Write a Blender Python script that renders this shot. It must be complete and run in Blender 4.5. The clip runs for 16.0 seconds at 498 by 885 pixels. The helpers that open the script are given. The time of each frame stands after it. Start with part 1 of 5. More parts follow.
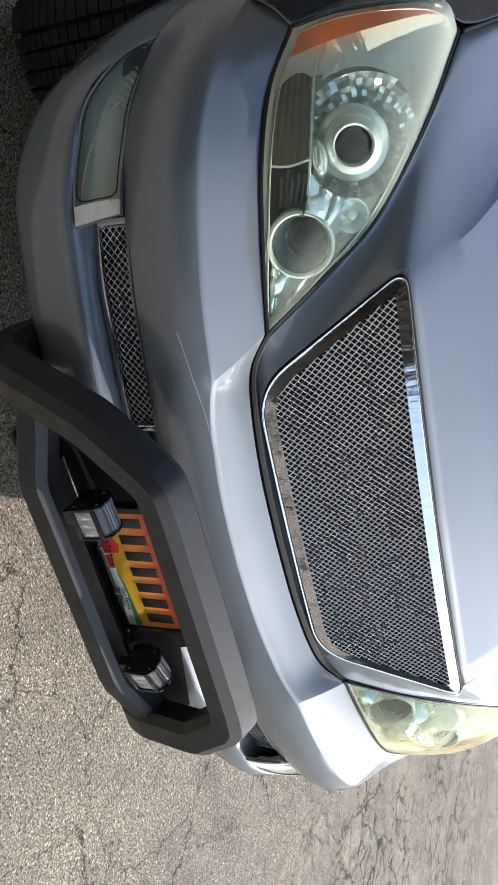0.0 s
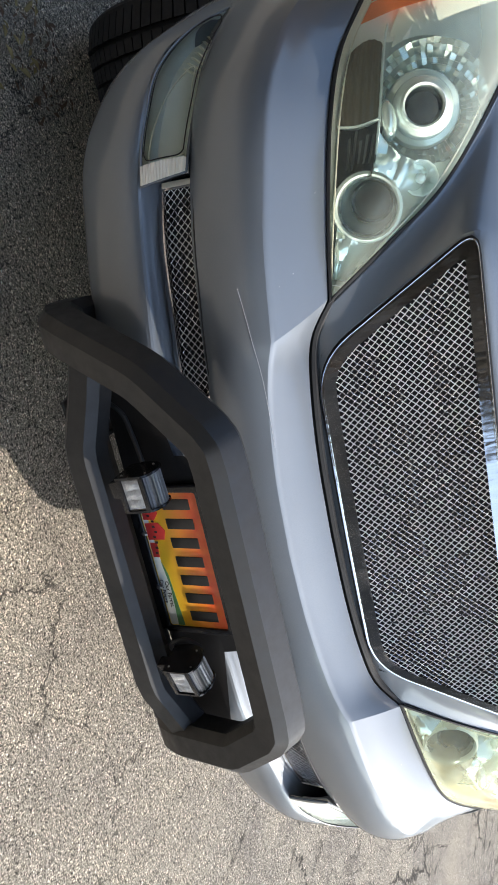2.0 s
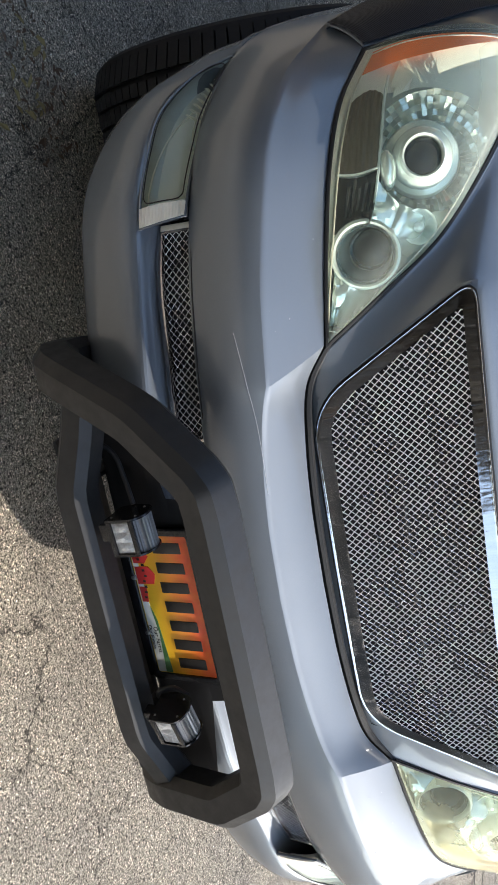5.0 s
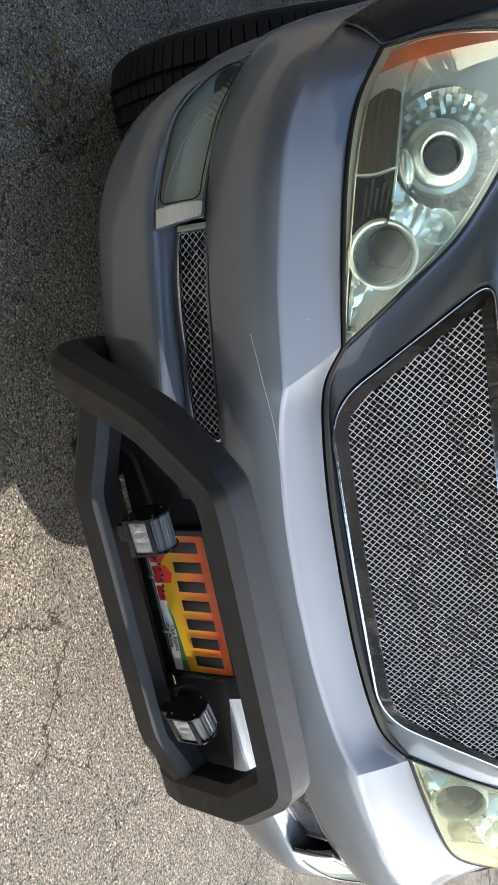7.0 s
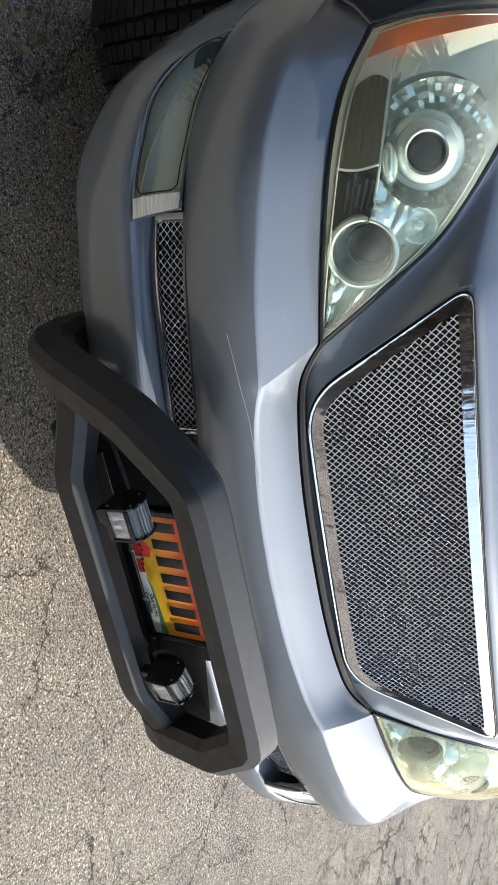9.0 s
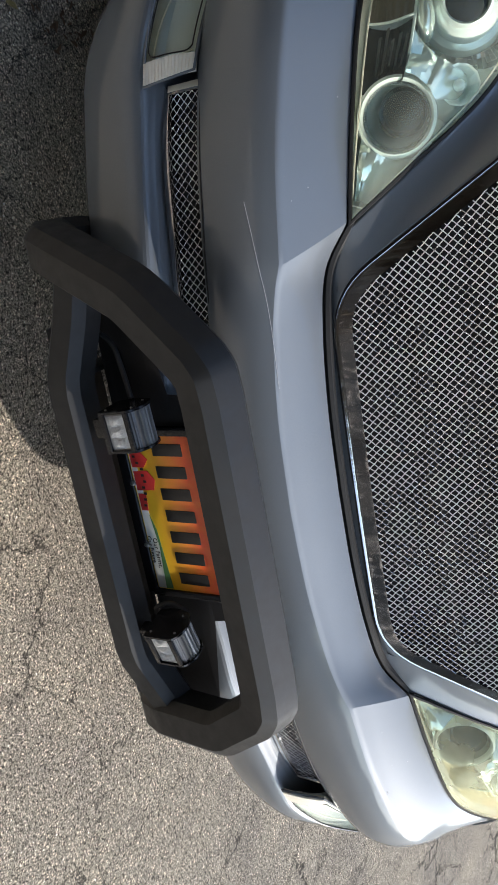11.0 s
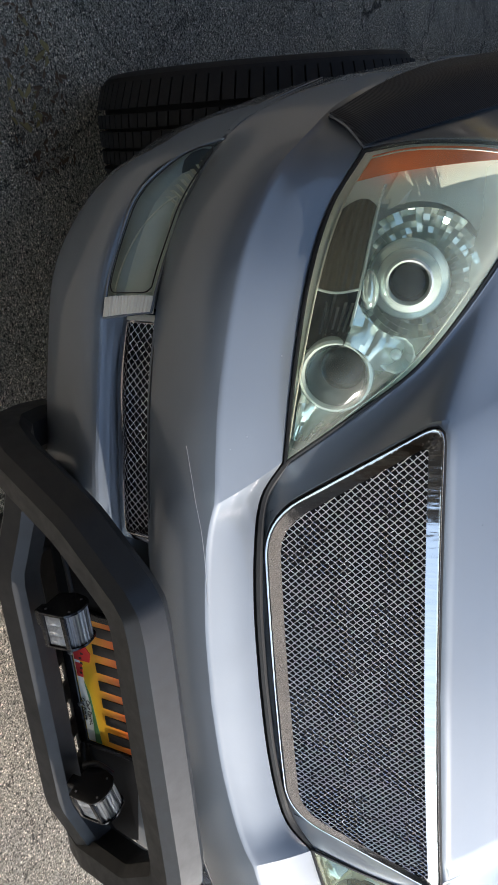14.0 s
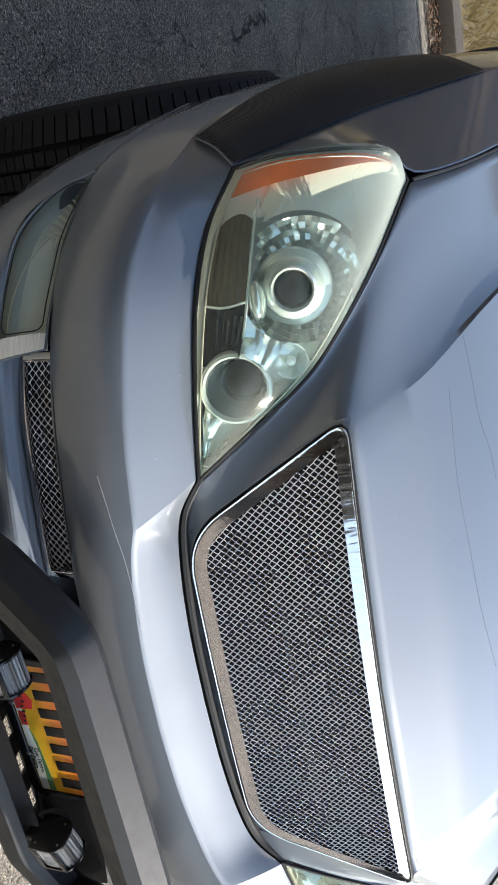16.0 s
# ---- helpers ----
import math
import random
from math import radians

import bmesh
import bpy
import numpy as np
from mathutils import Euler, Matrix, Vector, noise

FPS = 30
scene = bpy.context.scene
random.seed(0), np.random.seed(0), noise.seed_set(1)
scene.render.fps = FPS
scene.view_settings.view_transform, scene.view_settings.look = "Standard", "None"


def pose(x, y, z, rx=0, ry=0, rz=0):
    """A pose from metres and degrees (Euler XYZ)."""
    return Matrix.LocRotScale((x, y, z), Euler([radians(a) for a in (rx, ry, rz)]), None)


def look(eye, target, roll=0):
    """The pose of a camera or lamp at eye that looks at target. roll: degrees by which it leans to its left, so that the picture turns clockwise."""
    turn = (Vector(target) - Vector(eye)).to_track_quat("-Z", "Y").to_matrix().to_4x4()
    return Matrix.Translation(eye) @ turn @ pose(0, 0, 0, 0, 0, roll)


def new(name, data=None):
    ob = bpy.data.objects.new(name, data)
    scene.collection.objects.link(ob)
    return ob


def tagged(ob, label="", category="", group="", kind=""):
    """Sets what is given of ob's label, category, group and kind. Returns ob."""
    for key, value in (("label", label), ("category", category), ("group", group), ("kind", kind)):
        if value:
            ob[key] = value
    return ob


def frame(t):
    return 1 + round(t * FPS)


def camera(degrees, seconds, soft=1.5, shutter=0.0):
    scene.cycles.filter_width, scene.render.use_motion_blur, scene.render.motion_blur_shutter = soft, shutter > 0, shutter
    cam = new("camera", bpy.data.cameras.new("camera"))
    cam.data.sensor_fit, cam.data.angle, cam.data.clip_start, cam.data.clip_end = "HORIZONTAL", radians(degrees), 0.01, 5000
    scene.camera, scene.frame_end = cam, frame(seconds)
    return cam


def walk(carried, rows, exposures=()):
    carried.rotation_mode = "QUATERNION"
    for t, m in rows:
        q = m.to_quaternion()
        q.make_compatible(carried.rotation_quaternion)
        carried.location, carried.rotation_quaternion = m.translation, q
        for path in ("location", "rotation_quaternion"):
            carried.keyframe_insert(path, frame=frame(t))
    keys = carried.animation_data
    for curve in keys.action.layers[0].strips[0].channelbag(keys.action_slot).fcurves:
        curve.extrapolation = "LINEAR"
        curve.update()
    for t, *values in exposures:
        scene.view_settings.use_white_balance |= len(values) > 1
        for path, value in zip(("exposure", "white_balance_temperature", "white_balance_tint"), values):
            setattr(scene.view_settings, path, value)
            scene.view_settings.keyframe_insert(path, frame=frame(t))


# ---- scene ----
cam = camera(33.1, 16.0)
PATH = [
    (0, (-0.98, -1.221, 1.571), (-0.035, 0.272, 0.634), 92.4),
    (0.5, (-0.777, -1.283, 1.554), (0.004, 0.271, 0.566), 89.8),
    (1, (-0.744, -1.298, 1.524), (0.012, 0.256, 0.518), 89.7),
    (1.5, (-0.733, -1.294, 1.526), (-0.029, 0.272, 0.501), 90.2),
    (2, (-0.73, -1.29, 1.522), (-0.048, 0.279, 0.487), 90.1),
    (2.5, (-0.733, -1.285, 1.522), (-0.097, 0.292, 0.471), 89.8),
    (3, (-0.725, -1.279, 1.52), (-0.097, 0.294, 0.457), 89.7),
    (3.5, (-0.724, -1.271, 1.521), (-0.103, 0.309, 0.463), 89.9),
    (4, (-0.728, -1.266, 1.522), (-0.133, 0.329, 0.473), 90.3),
    (6.3, (-0.728, -1.266, 1.527), (-0.127, 0.336, 0.492), 89.3),
    (6.5, (-0.734, -1.266, 1.527), (-0.128, 0.329, 0.485), 89.5),
    (7, (-0.747, -1.262, 1.521), (-0.138, 0.316, 0.454), 90.2),
    (7.5, (-0.808, -1.245, 1.528), (-0.172, 0.316, 0.451), 92.1),
    (8, (-0.907, -1.195, 1.545), (-0.162, 0.322, 0.476), 95.0),
    (8.5, (-0.968, -1.187, 1.56), (-0.096, 0.277, 0.513), 96.7),
    (8.7, (-0.967, -1.183, 1.559), (-0.068, 0.266, 0.515), 96.9),
    (10.8, (-0.562, -1.162, 1.493), (0.087, 0.387, 0.407), 92.4),
    (11, (-0.562, -1.174, 1.487), (0.085, 0.36, 0.379), 92.8),
    (11.5, (-0.583, -1.167, 1.485), (0.073, 0.322, 0.322), 94.6),
    (12, (-0.709, -1.145, 1.516), (0.032, 0.297, 0.344), 99.2),
    (12.5, (-0.841, -1.114, 1.524), (0.006, 0.299, 0.389), 102.3),
    (13, (-0.88, -1.095, 1.552), (0.04, 0.312, 0.469), 102.8),
    (13.5, (-0.929, -1.085, 1.555), (-0.026, 0.351, 0.497), 102.9),
    (14, (-0.989, -1.056, 1.565), (-0.23, 0.463, 0.508), 99.8),
    (14.5, (-1.06, -1.028, 1.588), (-0.405, 0.55, 0.547), 95.5),
    (15, (-1.062, -1.047, 1.61), (-0.43, 0.559, 0.599), 93.2),
    (15.5, (-1.026, -1.046, 1.618), (-0.366, 0.572, 0.645), 91.8),
    (16, (-0.974, -1.051, 1.617), (-0.255, 0.562, 0.679), 90.9),
]
LIGHT = [(0, 1.3, 6880, 12), (1, 1.49, 6880, 12), (2, 1.54, 6880, 12), (3, 1.58, 6880, 12), (3.5, 1.74, 6930, 12), (4, 1.53, 6930, 12), (6.5, 1.51, 6880, 12), (7, 1.48, 6880, 12), (8, 1.6, 6930, 12), (8.5, 1.54, 6880, 12), (11, 1.16, 6880, 12), (11.5, 1.2, 6880, 12), (13, 1.48, 6930, 12), (13.5, 1.3, 6930, 12), (14, 1.16, 6780, 12), (14.5, 1.48, 6780, 12), (15, 1.7, 6930, 12), (15.5, 1.72, 6930, 12), (16, 1.5, 6930, 12)]
walk(cam, [(t, look(eye, target, roll)) for t, eye, target, roll in PATH], LIGHT)

from mathutils.bvhtree import BVHTree

# ---- light ----
SUN_DIR = Vector((1.55, -0.14, 1.0)).normalized()   # towards the sun
world = bpy.data.worlds.new("sky")
scene.world = world
world.use_nodes = True
wn = world.node_tree.nodes
sky = wn.new("ShaderNodeTexSky")
sky.sky_type = "NISHITA"
sky.sun_disc = False
sky.dust_density = 0.6
sky.air_density = 1.2
sky.ozone_density = 0.3
sky.sun_elevation = math.asin(SUN_DIR.z)
sky.sun_rotation = math.atan2(SUN_DIR.x, SUN_DIR.y)
world.node_tree.links.new(sky.outputs[0], wn["Background"].inputs[0])
wn["Background"].inputs[1].default_value = 0.155
sun = new("sun", bpy.data.lights.new("sun", "SUN"))
sun.data.energy = 2.15
sun.data.angle = radians(0.6)
sun.data.color = (1.0, 0.965, 0.915)
sun.matrix_world = look(SUN_DIR * 30, (0, 0, 0))


# ---- materials ----
def material(name, color, rough=0.5, metal=0.0, coat=0.0, spec=0.5):
    m = bpy.data.materials.new(name)
    m.use_nodes = True
    b = m.node_tree.nodes["Principled BSDF"]
    b.inputs["Base Color"].default_value = (*color, 1)
    b.inputs["Roughness"].default_value = rough
    b.inputs["Metallic"].default_value = metal
    b.inputs["Coat Weight"].default_value = coat
    b.inputs["Coat Roughness"].default_value = 0.04
    b.inputs["Specular IOR Level"].default_value = spec
    return m


def node(m, kind, **values):
    n = m.node_tree.nodes.new("ShaderNode" + kind)
    for key, value in values.items():
        n.inputs[key.replace("_", " ")].default_value = value
    return n


def link(m, a, b):
    m.node_tree.links.new(a, b)


def bsdf(m):
    return m.node_tree.nodes["Principled BSDF"]


def coords(m, scale=(1, 1, 1), rot=(0, 0, 0)):
    t = node(m, "TexCoord")
    p = node(m, "Mapping")
    p.inputs["Scale"].default_value = scale
    p.inputs["Rotation"].default_value = rot
    link(m, t.outputs["Object"], p.inputs["Vector"])
    return p.outputs[0]


def noise_of(m, vec, scale, detail=4.0, rough=0.55):
    n = node(m, "TexNoise", Scale=scale, Detail=detail, Roughness=rough)
    link(m, vec, n.inputs["Vector"])
    return n.outputs["Fac"]


def ramp(m, fac, stops):
    r = node(m, "ValToRGB")
    e = r.color_ramp.elements
    while len(e) < len(stops):
        e.new(0.5)
    for el, (pos, col) in zip(e, stops):
        el.position = pos
        el.color = (*col, 1) if len(col) == 3 else col
    link(m, fac, r.inputs[0])
    return r.outputs[0]


def mix(m, fac, a, b, kind="MIX"):
    n = m.node_tree.nodes.new("ShaderNodeMix")
    n.data_type, n.blend_type = "RGBA", kind
    for v, i in ((fac, 0), (a, 6), (b, 7)):
        if hasattr(v, "links"):
            link(m, v, n.inputs[i])
        else:
            n.inputs[i].default_value = v if i == 0 else (*v, 1)
    return n.outputs[2]


def bump(m, height, strength, distance, base=None):
    n = node(m, "Bump", Strength=strength, Distance=distance)
    link(m, height, n.inputs["Height"])
    if base is not None:
        link(m, base, n.inputs["Normal"])
    link(m, n.outputs[0], bsdf(m).inputs["Normal"])
    return n.outputs[0]


def make_paint():
    m = material("silver_blue_paint", (0.25, 0.28, 0.32), 0.3, 0.80, 1.0)
    v = coords(m)
    bsdf(m).inputs["Coat IOR"].default_value = 1.62
    flake = noise_of(m, v, 900, 2)
    dust = noise_of(m, v, 5, 7, 0.65)
    c = mix(m, ramp(m, flake, [(0.35, (0.0,) * 3), (0.7, (1.0,) * 3)]), (0.164, 0.188, 0.212), (0.209, 0.235, 0.261))
    c = mix(m, ramp(m, dust, [(0.42, (0.0,) * 3), (0.75, (0.35,) * 3)]), c, (0.212, 0.228, 0.244))
    link(m, c, bsdf(m).inputs["Base Color"])
    link(m, ramp(m, dust, [(0.3, (0.59,) * 3), (0.72, (0.65,) * 3)]), bsdf(m).inputs["Roughness"])
    link(m, ramp(m, noise_of(m, coords(m, (1, 1, 0.5)), 11, 5, 0.6), [(0.42, (0.09,) * 3), (0.75, (0.20,) * 3)]), bsdf(m).inputs["Coat Roughness"])
    bump(m, noise_of(m, v, 40, 2), 0.008, 0.002)
    return m


def make_rough(name, dark, light, scale, rough, metal=0.0, relief=0.3, depth=0.001, spec=0.5):
    """A surface with two scales of mottling and a fine relief."""
    m = material(name, dark, rough, metal, 0, spec)
    v = coords(m)
    fine, wide = noise_of(m, v, scale, 5), noise_of(m, v, scale / 18, 5, 0.6)
    c = mix(m, fine, dark, light)
    c = mix(m, ramp(m, wide, [(0.4, (0.0,) * 3), (0.75, (0.5,) * 3)]), c, tuple(0.5 * (x + y) * 1.15 for x, y in zip(dark, light)))
    link(m, c, bsdf(m).inputs["Base Color"])
    link(m, ramp(m, wide, [(0.3, (rough * 0.85,) * 3), (0.7, (min(1, rough * 1.15),) * 3)]), bsdf(m).inputs["Roughness"])
    bump(m, fine, relief, depth)
    return m


def make_asphalt():
    m = material("asphalt", (0.30, 0.29, 0.26), 0.92, 0, 0, 0.2)
    v = coords(m)
    wobble = node(m, "TexNoise", Scale=400.0, Detail=3.0)
    link(m, v, wobble.inputs["Vector"])
    shaken = node(m, "VectorMath")
    shaken.operation = "MULTIPLY_ADD"
    shaken.inputs[1].default_value = (0.004, 0.004, 0.0)
    link(m, wobble.outputs["Color"], shaken.inputs[0])
    link(m, v, shaken.inputs[2])
    stones = node(m, "TexVoronoi", Scale=200.0, Randomness=1.0)
    link(m, shaken.outputs[0], stones.inputs["Vector"])
    tone = node(m, "SeparateColor")
    link(m, stones.outputs["Color"], tone.inputs[0])
    grain = ramp(m, tone.outputs[0], [(0.0, (0.16, 0.149, 0.132)), (0.25, (0.265, 0.249, 0.218)), (0.6, (0.335, 0.314, 0.276)), (0.9, (0.43, 0.405, 0.36)), (1.0, (0.72, 0.68, 0.62))])
    fine_noise = noise_of(m, v, 215, 5, 0.75)
    grain = mix(m, 1.0, grain, ramp(m, fine_noise, [(0.38, (0.22,) * 3), (0.5, (1.08,) * 3), (0.62, (2.4,) * 3)]), "MULTIPLY")
    # dark pits between the stones
    pits = ramp(m, noise_of(m, v, 105, 3, 0.6), [(0.36, (1.0,) * 3), (0.44, (0.0,) * 3)])
    c = mix(m, pits, grain, (0.06, 0.056, 0.051))
    wide = noise_of(m, v, 1.3, 6, 0.6)
    c = mix(m, 1.0, c, ramp(m, wide, [(0.30, (0.76, 0.755, 0.76)), (0.72, (1.16, 1.13, 1.065))]), "MULTIPLY")
    patch = noise_of(m, v, 6.0, 5, 0.65)
    c = mix(m, 1.0, c, ramp(m, patch, [(0.3, (0.76, 0.76, 0.79)), (0.5, (1.0,) * 3)]), "MULTIPLY")
    # fine map cracks
    wob = node(m, "TexNoise", Scale=9.0, Detail=7.0, Roughness=0.65)
    link(m, v, wob.inputs["Vector"])
    add = node(m, "VectorMath")
    add.operation = "MULTIPLY_ADD"
    add.inputs[1].default_value = (0.20, 0.20, 0)
    link(m, wob.outputs["Color"], add.inputs[0])
    link(m, v, add.inputs[2])
    crack = node(m, "TexVoronoi", Scale=2.6)
    crack.feature = "DISTANCE_TO_EDGE"
    link(m, add.outputs[0], crack.inputs["Vector"])
    where = ramp(m, noise_of(m, v, 1.1, 3), [(0.38, (0.0,) * 3), (0.47, (1.0,) * 3)])
    line = mix(m, ramp(m, crack.outputs["Distance"], [(0.002, (0.9,) * 3), (0.008, (0.0,) * 3)]), (0, 0, 0), where)
    net = node(m, "TexVoronoi", Scale=6.5)
    net.feature = "DISTANCE_TO_EDGE"
    link(m, add.outputs[0], net.inputs["Vector"])
    away = node(m, "VectorMath")
    away.operation = "DISTANCE"
    away.inputs[1].default_value = (4.2, 2.4, 0.0)
    link(m, v, away.inputs[0])
    near = node(m, "MapRange", From_Min=3.0, From_Max=1.4)
    link(m, away.outputs["Value"], near.inputs[0])
    broken = mix(m, 1.0, near.outputs[0], ramp(m, noise_of(m, v, 1.6, 3), [(0.40, (0.0,) * 3), (0.50, (1.0,) * 3)]), "MULTIPLY")
    line = mix(m, 1.0, line, mix(m, ramp(m, net.outputs["Distance"], [(0.010, (0.85,) * 3), (0.05, (0.0,) * 3)]), (0, 0, 0), broken), "LIGHTEN")
    c = mix(m, line, mix(m, 1.0, c, (1.15, 1.11, 1.06), "MULTIPLY"), (0.03, 0.028, 0.026))
    link(m, c, bsdf(m).inputs["Base Color"])
    h = mix(m, 0.25, fine_noise, tone.outputs[1])
    h = mix(m, pits, h, (0, 0, 0))
    h = mix(m, line, h, (0, 0, 0))
    bump(m, h, 0.95, 0.013)
    return m


def make_vinyl():
    m = material("black_vinyl", (0.02, 0.02, 0.022), 0.5, 0, 0, 0.2)
    w = node(m, "TexWave", Scale=80.0, Distortion=0.0)
    w.bands_direction = "Y"
    link(m, coords(m), w.inputs["Vector"])
    link(m, mix(m, w.outputs["Fac"], (0.011, 0.012, 0.014), (0.042, 0.044, 0.049)), bsdf(m).inputs["Base Color"])
    bump(m, w.outputs["Fac"], 0.35, 0.001)
    return m


def make_plate():
    """Yellow below, orange above, as one printed sheet 0.152 m high."""
    m = material("plate_sheet", (0.7, 0.4, 0.05), 0.35, 0, 0.3)
    t = node(m, "TexCoord")
    s = node(m, "SeparateXYZ")
    link(m, t.outputs["Object"], s.inputs[0])
    scale = node(m, "MapRange", From_Min=-0.076, From_Max=0.076)
    link(m, s.outputs["Z"], scale.inputs[0])
    c = ramp(m, scale.outputs[0], [(0.0, (0.90, 0.66, 0.05)), (0.30, (0.92, 0.54, 0.03)), (0.58, (0.88, 0.27, 0.03)), (0.80, (0.80, 0.10, 0.03)), (1.0, (0.72, 0.07, 0.03))])
    link(m, mix(m, ramp(m, noise_of(m, coords(m), 30, 5), [(0.35, (0.0,) * 3), (0.8, (0.35,) * 3)]), c, (0.74, 0.36, 0.03)), bsdf(m).inputs["Base Color"])
    return m


def make_haze(name, color, least, most):
    """Clear plastic gone slightly yellow and cloudy."""
    m = make_glass(name, (0.925, 1.0, 0.935), 0.04)
    nt = m.node_tree
    out = nt.nodes["Material Output"]
    first = out.inputs[0].links[0].from_socket
    cloud = nt.nodes.new("ShaderNodeBsdfDiffuse")
    cloud.inputs[0].default_value = (*color, 1)
    mx = nt.nodes.new("ShaderNodeMixShader")
    amount = ramp(m, noise_of(m, coords(m), 9, 4), [(0.3, (least,) * 3), (0.75, (most,) * 3)])
    # cloud thickened towards the top: real milkiness, and brightness put into the lens
    height = node(m, "SeparateXYZ")
    link(m, coords(m), height.inputs[0])
    weathered = node(m, "MapRange", From_Min=1.09, From_Max=1.19, To_Max=0.44)
    link(m, height.outputs["Z"], weathered.inputs[0])
    inward = node(m, "MapRange", From_Min=-0.895, From_Max=-0.86)
    link(m, height.outputs["X"], inward.inputs[0])
    amount = mix(m, 1.0, amount, mix(m, 1.0, weathered.outputs[0], inward.outputs[0], "MULTIPLY"), "ADD")
    nt.links.new(amount, mx.inputs[0])
    nt.links.new(first, mx.inputs[1])
    nt.links.new(cloud.outputs[0], mx.inputs[2])
    nt.links.new(mx.outputs[0], out.inputs[0])
    return m


def make_glass(name, tint, rough=0.02):
    m = bpy.data.materials.new(name)
    m.use_nodes = True
    nt = m.node_tree
    nt.nodes.remove(nt.nodes["Principled BSDF"])
    tr = nt.nodes.new("ShaderNodeBsdfTransparent")
    tr.inputs[0].default_value = (*tint, 1)
    gl = nt.nodes.new("ShaderNodeBsdfGlossy")
    gl.inputs["Roughness"].default_value = rough
    fr = nt.nodes.new("ShaderNodeFresnel")
    fr.inputs[0].default_value = 1.26
    mx = nt.nodes.new("ShaderNodeMixShader")
    nt.links.new(fr.outputs[0], mx.inputs[0])
    nt.links.new(tr.outputs[0], mx.inputs[1])
    nt.links.new(gl.outputs[0], mx.inputs[2])
    nt.links.new(mx.outputs[0], nt.nodes["Material Output"].inputs[0])
    return m


LENS = make_glass("clear_lens", (0.93, 0.96, 0.90))


PAINT = make_paint()
CHROME = material("chrome", (0.59, 0.57, 0.57), 0.09, 1.0)
bump(CHROME, noise_of(CHROME, coords(CHROME), 18, 1), 0.05, 0.004)
link(CHROME, ramp(CHROME, noise_of(CHROME, coords(CHROME), 14, 5), [(0.3, (0.05,) * 3), (0.8, (0.14,) * 3)]), bsdf(CHROME).inputs["Roughness"])
bump(CHROME, noise_of(CHROME, coords(CHROME, (1.6, 0.4, 0.5)), 16, 3), 0.22, 0.006)
WIRE = make_rough("bright_wire", (0.80, 0.81, 0.82), (0.92, 0.92, 0.92), 300, 0.28, 0.75, 0.05)
BLACK_PLASTIC = make_rough("black_plastic", (0.012, 0.012, 0.013), (0.022, 0.022, 0.023), 260, 0.5)
GLOSS_BLACK = make_rough("gloss_black", (0.010, 0.010, 0.011), (0.016, 0.016, 0.017), 120, 0.22, 0.0, 0.05)
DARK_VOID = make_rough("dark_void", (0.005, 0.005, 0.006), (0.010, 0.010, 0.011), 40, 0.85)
DULL_BLACK = make_rough("dull_black", (0.008, 0.008, 0.009), (0.016, 0.016, 0.017), 200, 0.6, 0.0, 0.3, 0.001, 0.2)
BAR_BLACK = make_rough("powder_coated_black", (0.007, 0.0071, 0.0073), (0.015, 0.0151, 0.0154), 700, 0.54, 0.0, 0.12, 0.0004, 0.6)
RUBBER = make_rough("tyre_rubber", (0.013, 0.0135, 0.015), (0.027, 0.028, 0.030), 90, 0.8, 0.0, 0.3, 0.001, 0.3)
SEAL = make_rough("rubber_seal", (0.008, 0.008, 0.008), (0.014, 0.014, 0.014), 90, 0.6)
VINYL = make_vinyl()
FACETS = make_rough("chrome_facets", (0.80, 0.89, 0.84), (0.90, 0.97, 0.92), 12, 0.14, 0.72, 0.02)
REFLECTOR = make_rough("lamp_reflector", (0.84, 0.92, 0.86), (0.92, 0.98, 0.92), 12, 0.16, 0.25, 0.02)
SATIN = make_rough("satin_housing", (0.92, 0.93, 0.86), (0.96, 0.96, 0.90), 20, 0.35, 0.0, 0.02)
# right lamp's flutes: yellowing, with the sun's brightness put into the colour
SUNLIT_FLUTES = make_rough("sunlit_yellowed_flutes", (0.42, 0.37, 0.22), (0.62, 0.56, 0.36), 25, 0.3, 0.3, 0.02)
SMOKED = make_rough("smoked_reflector", (0.10, 0.08, 0.055), (0.19, 0.155, 0.11), 25, 0.3, 0.55, 0.02)
SMOKED_DARK = make_rough("dark_chamber", (0.015, 0.013, 0.010), (0.07, 0.058, 0.042), 25, 0.25, 0.3, 0.02)
HOUSING = make_rough("bright_housing", (0.78, 0.78, 0.66), (0.86, 0.86, 0.74), 10, 0.30, 0.0, 0.02)
FOG_GREY = make_rough("fog_reflector", (0.60, 0.66, 0.66), (0.76, 0.81, 0.80), 14, 0.3, 0.0, 0.02)
CLEAR_RIB = make_rough("pale_plastic", (0.70, 0.65, 0.54), (0.82, 0.77, 0.66), 60, 0.3)
AMBER = make_rough("amber_reflector", (0.85, 0.17, 0.03), (0.92, 0.22, 0.05), 40, 0.3, 0.0, 0.02)
LENS_BLACK = material("projector_glass", (0.008, 0.010, 0.010), 0.14, 0.0, 0.0, 0.2)
ALUMINIUM = make_rough("brushed_aluminium", (0.145, 0.14, 0.135), (0.27, 0.26, 0.25), 200, 0.36, 0.9, 0.1)
LED_WINDOW = make_rough("led_window", (0.18, 0.18, 0.18), (0.75, 0.75, 0.74), 130, 0.2, 0.2, 0.9, 0.004)
PLATE = make_plate()
INK = make_rough("black_ink", (0.010, 0.009, 0.009), (0.02, 0.018, 0.017), 150, 0.4)
BARN_RED = make_rough("red_print", (0.42, 0.02, 0.02), (0.55, 0.035, 0.03), 90, 0.4)
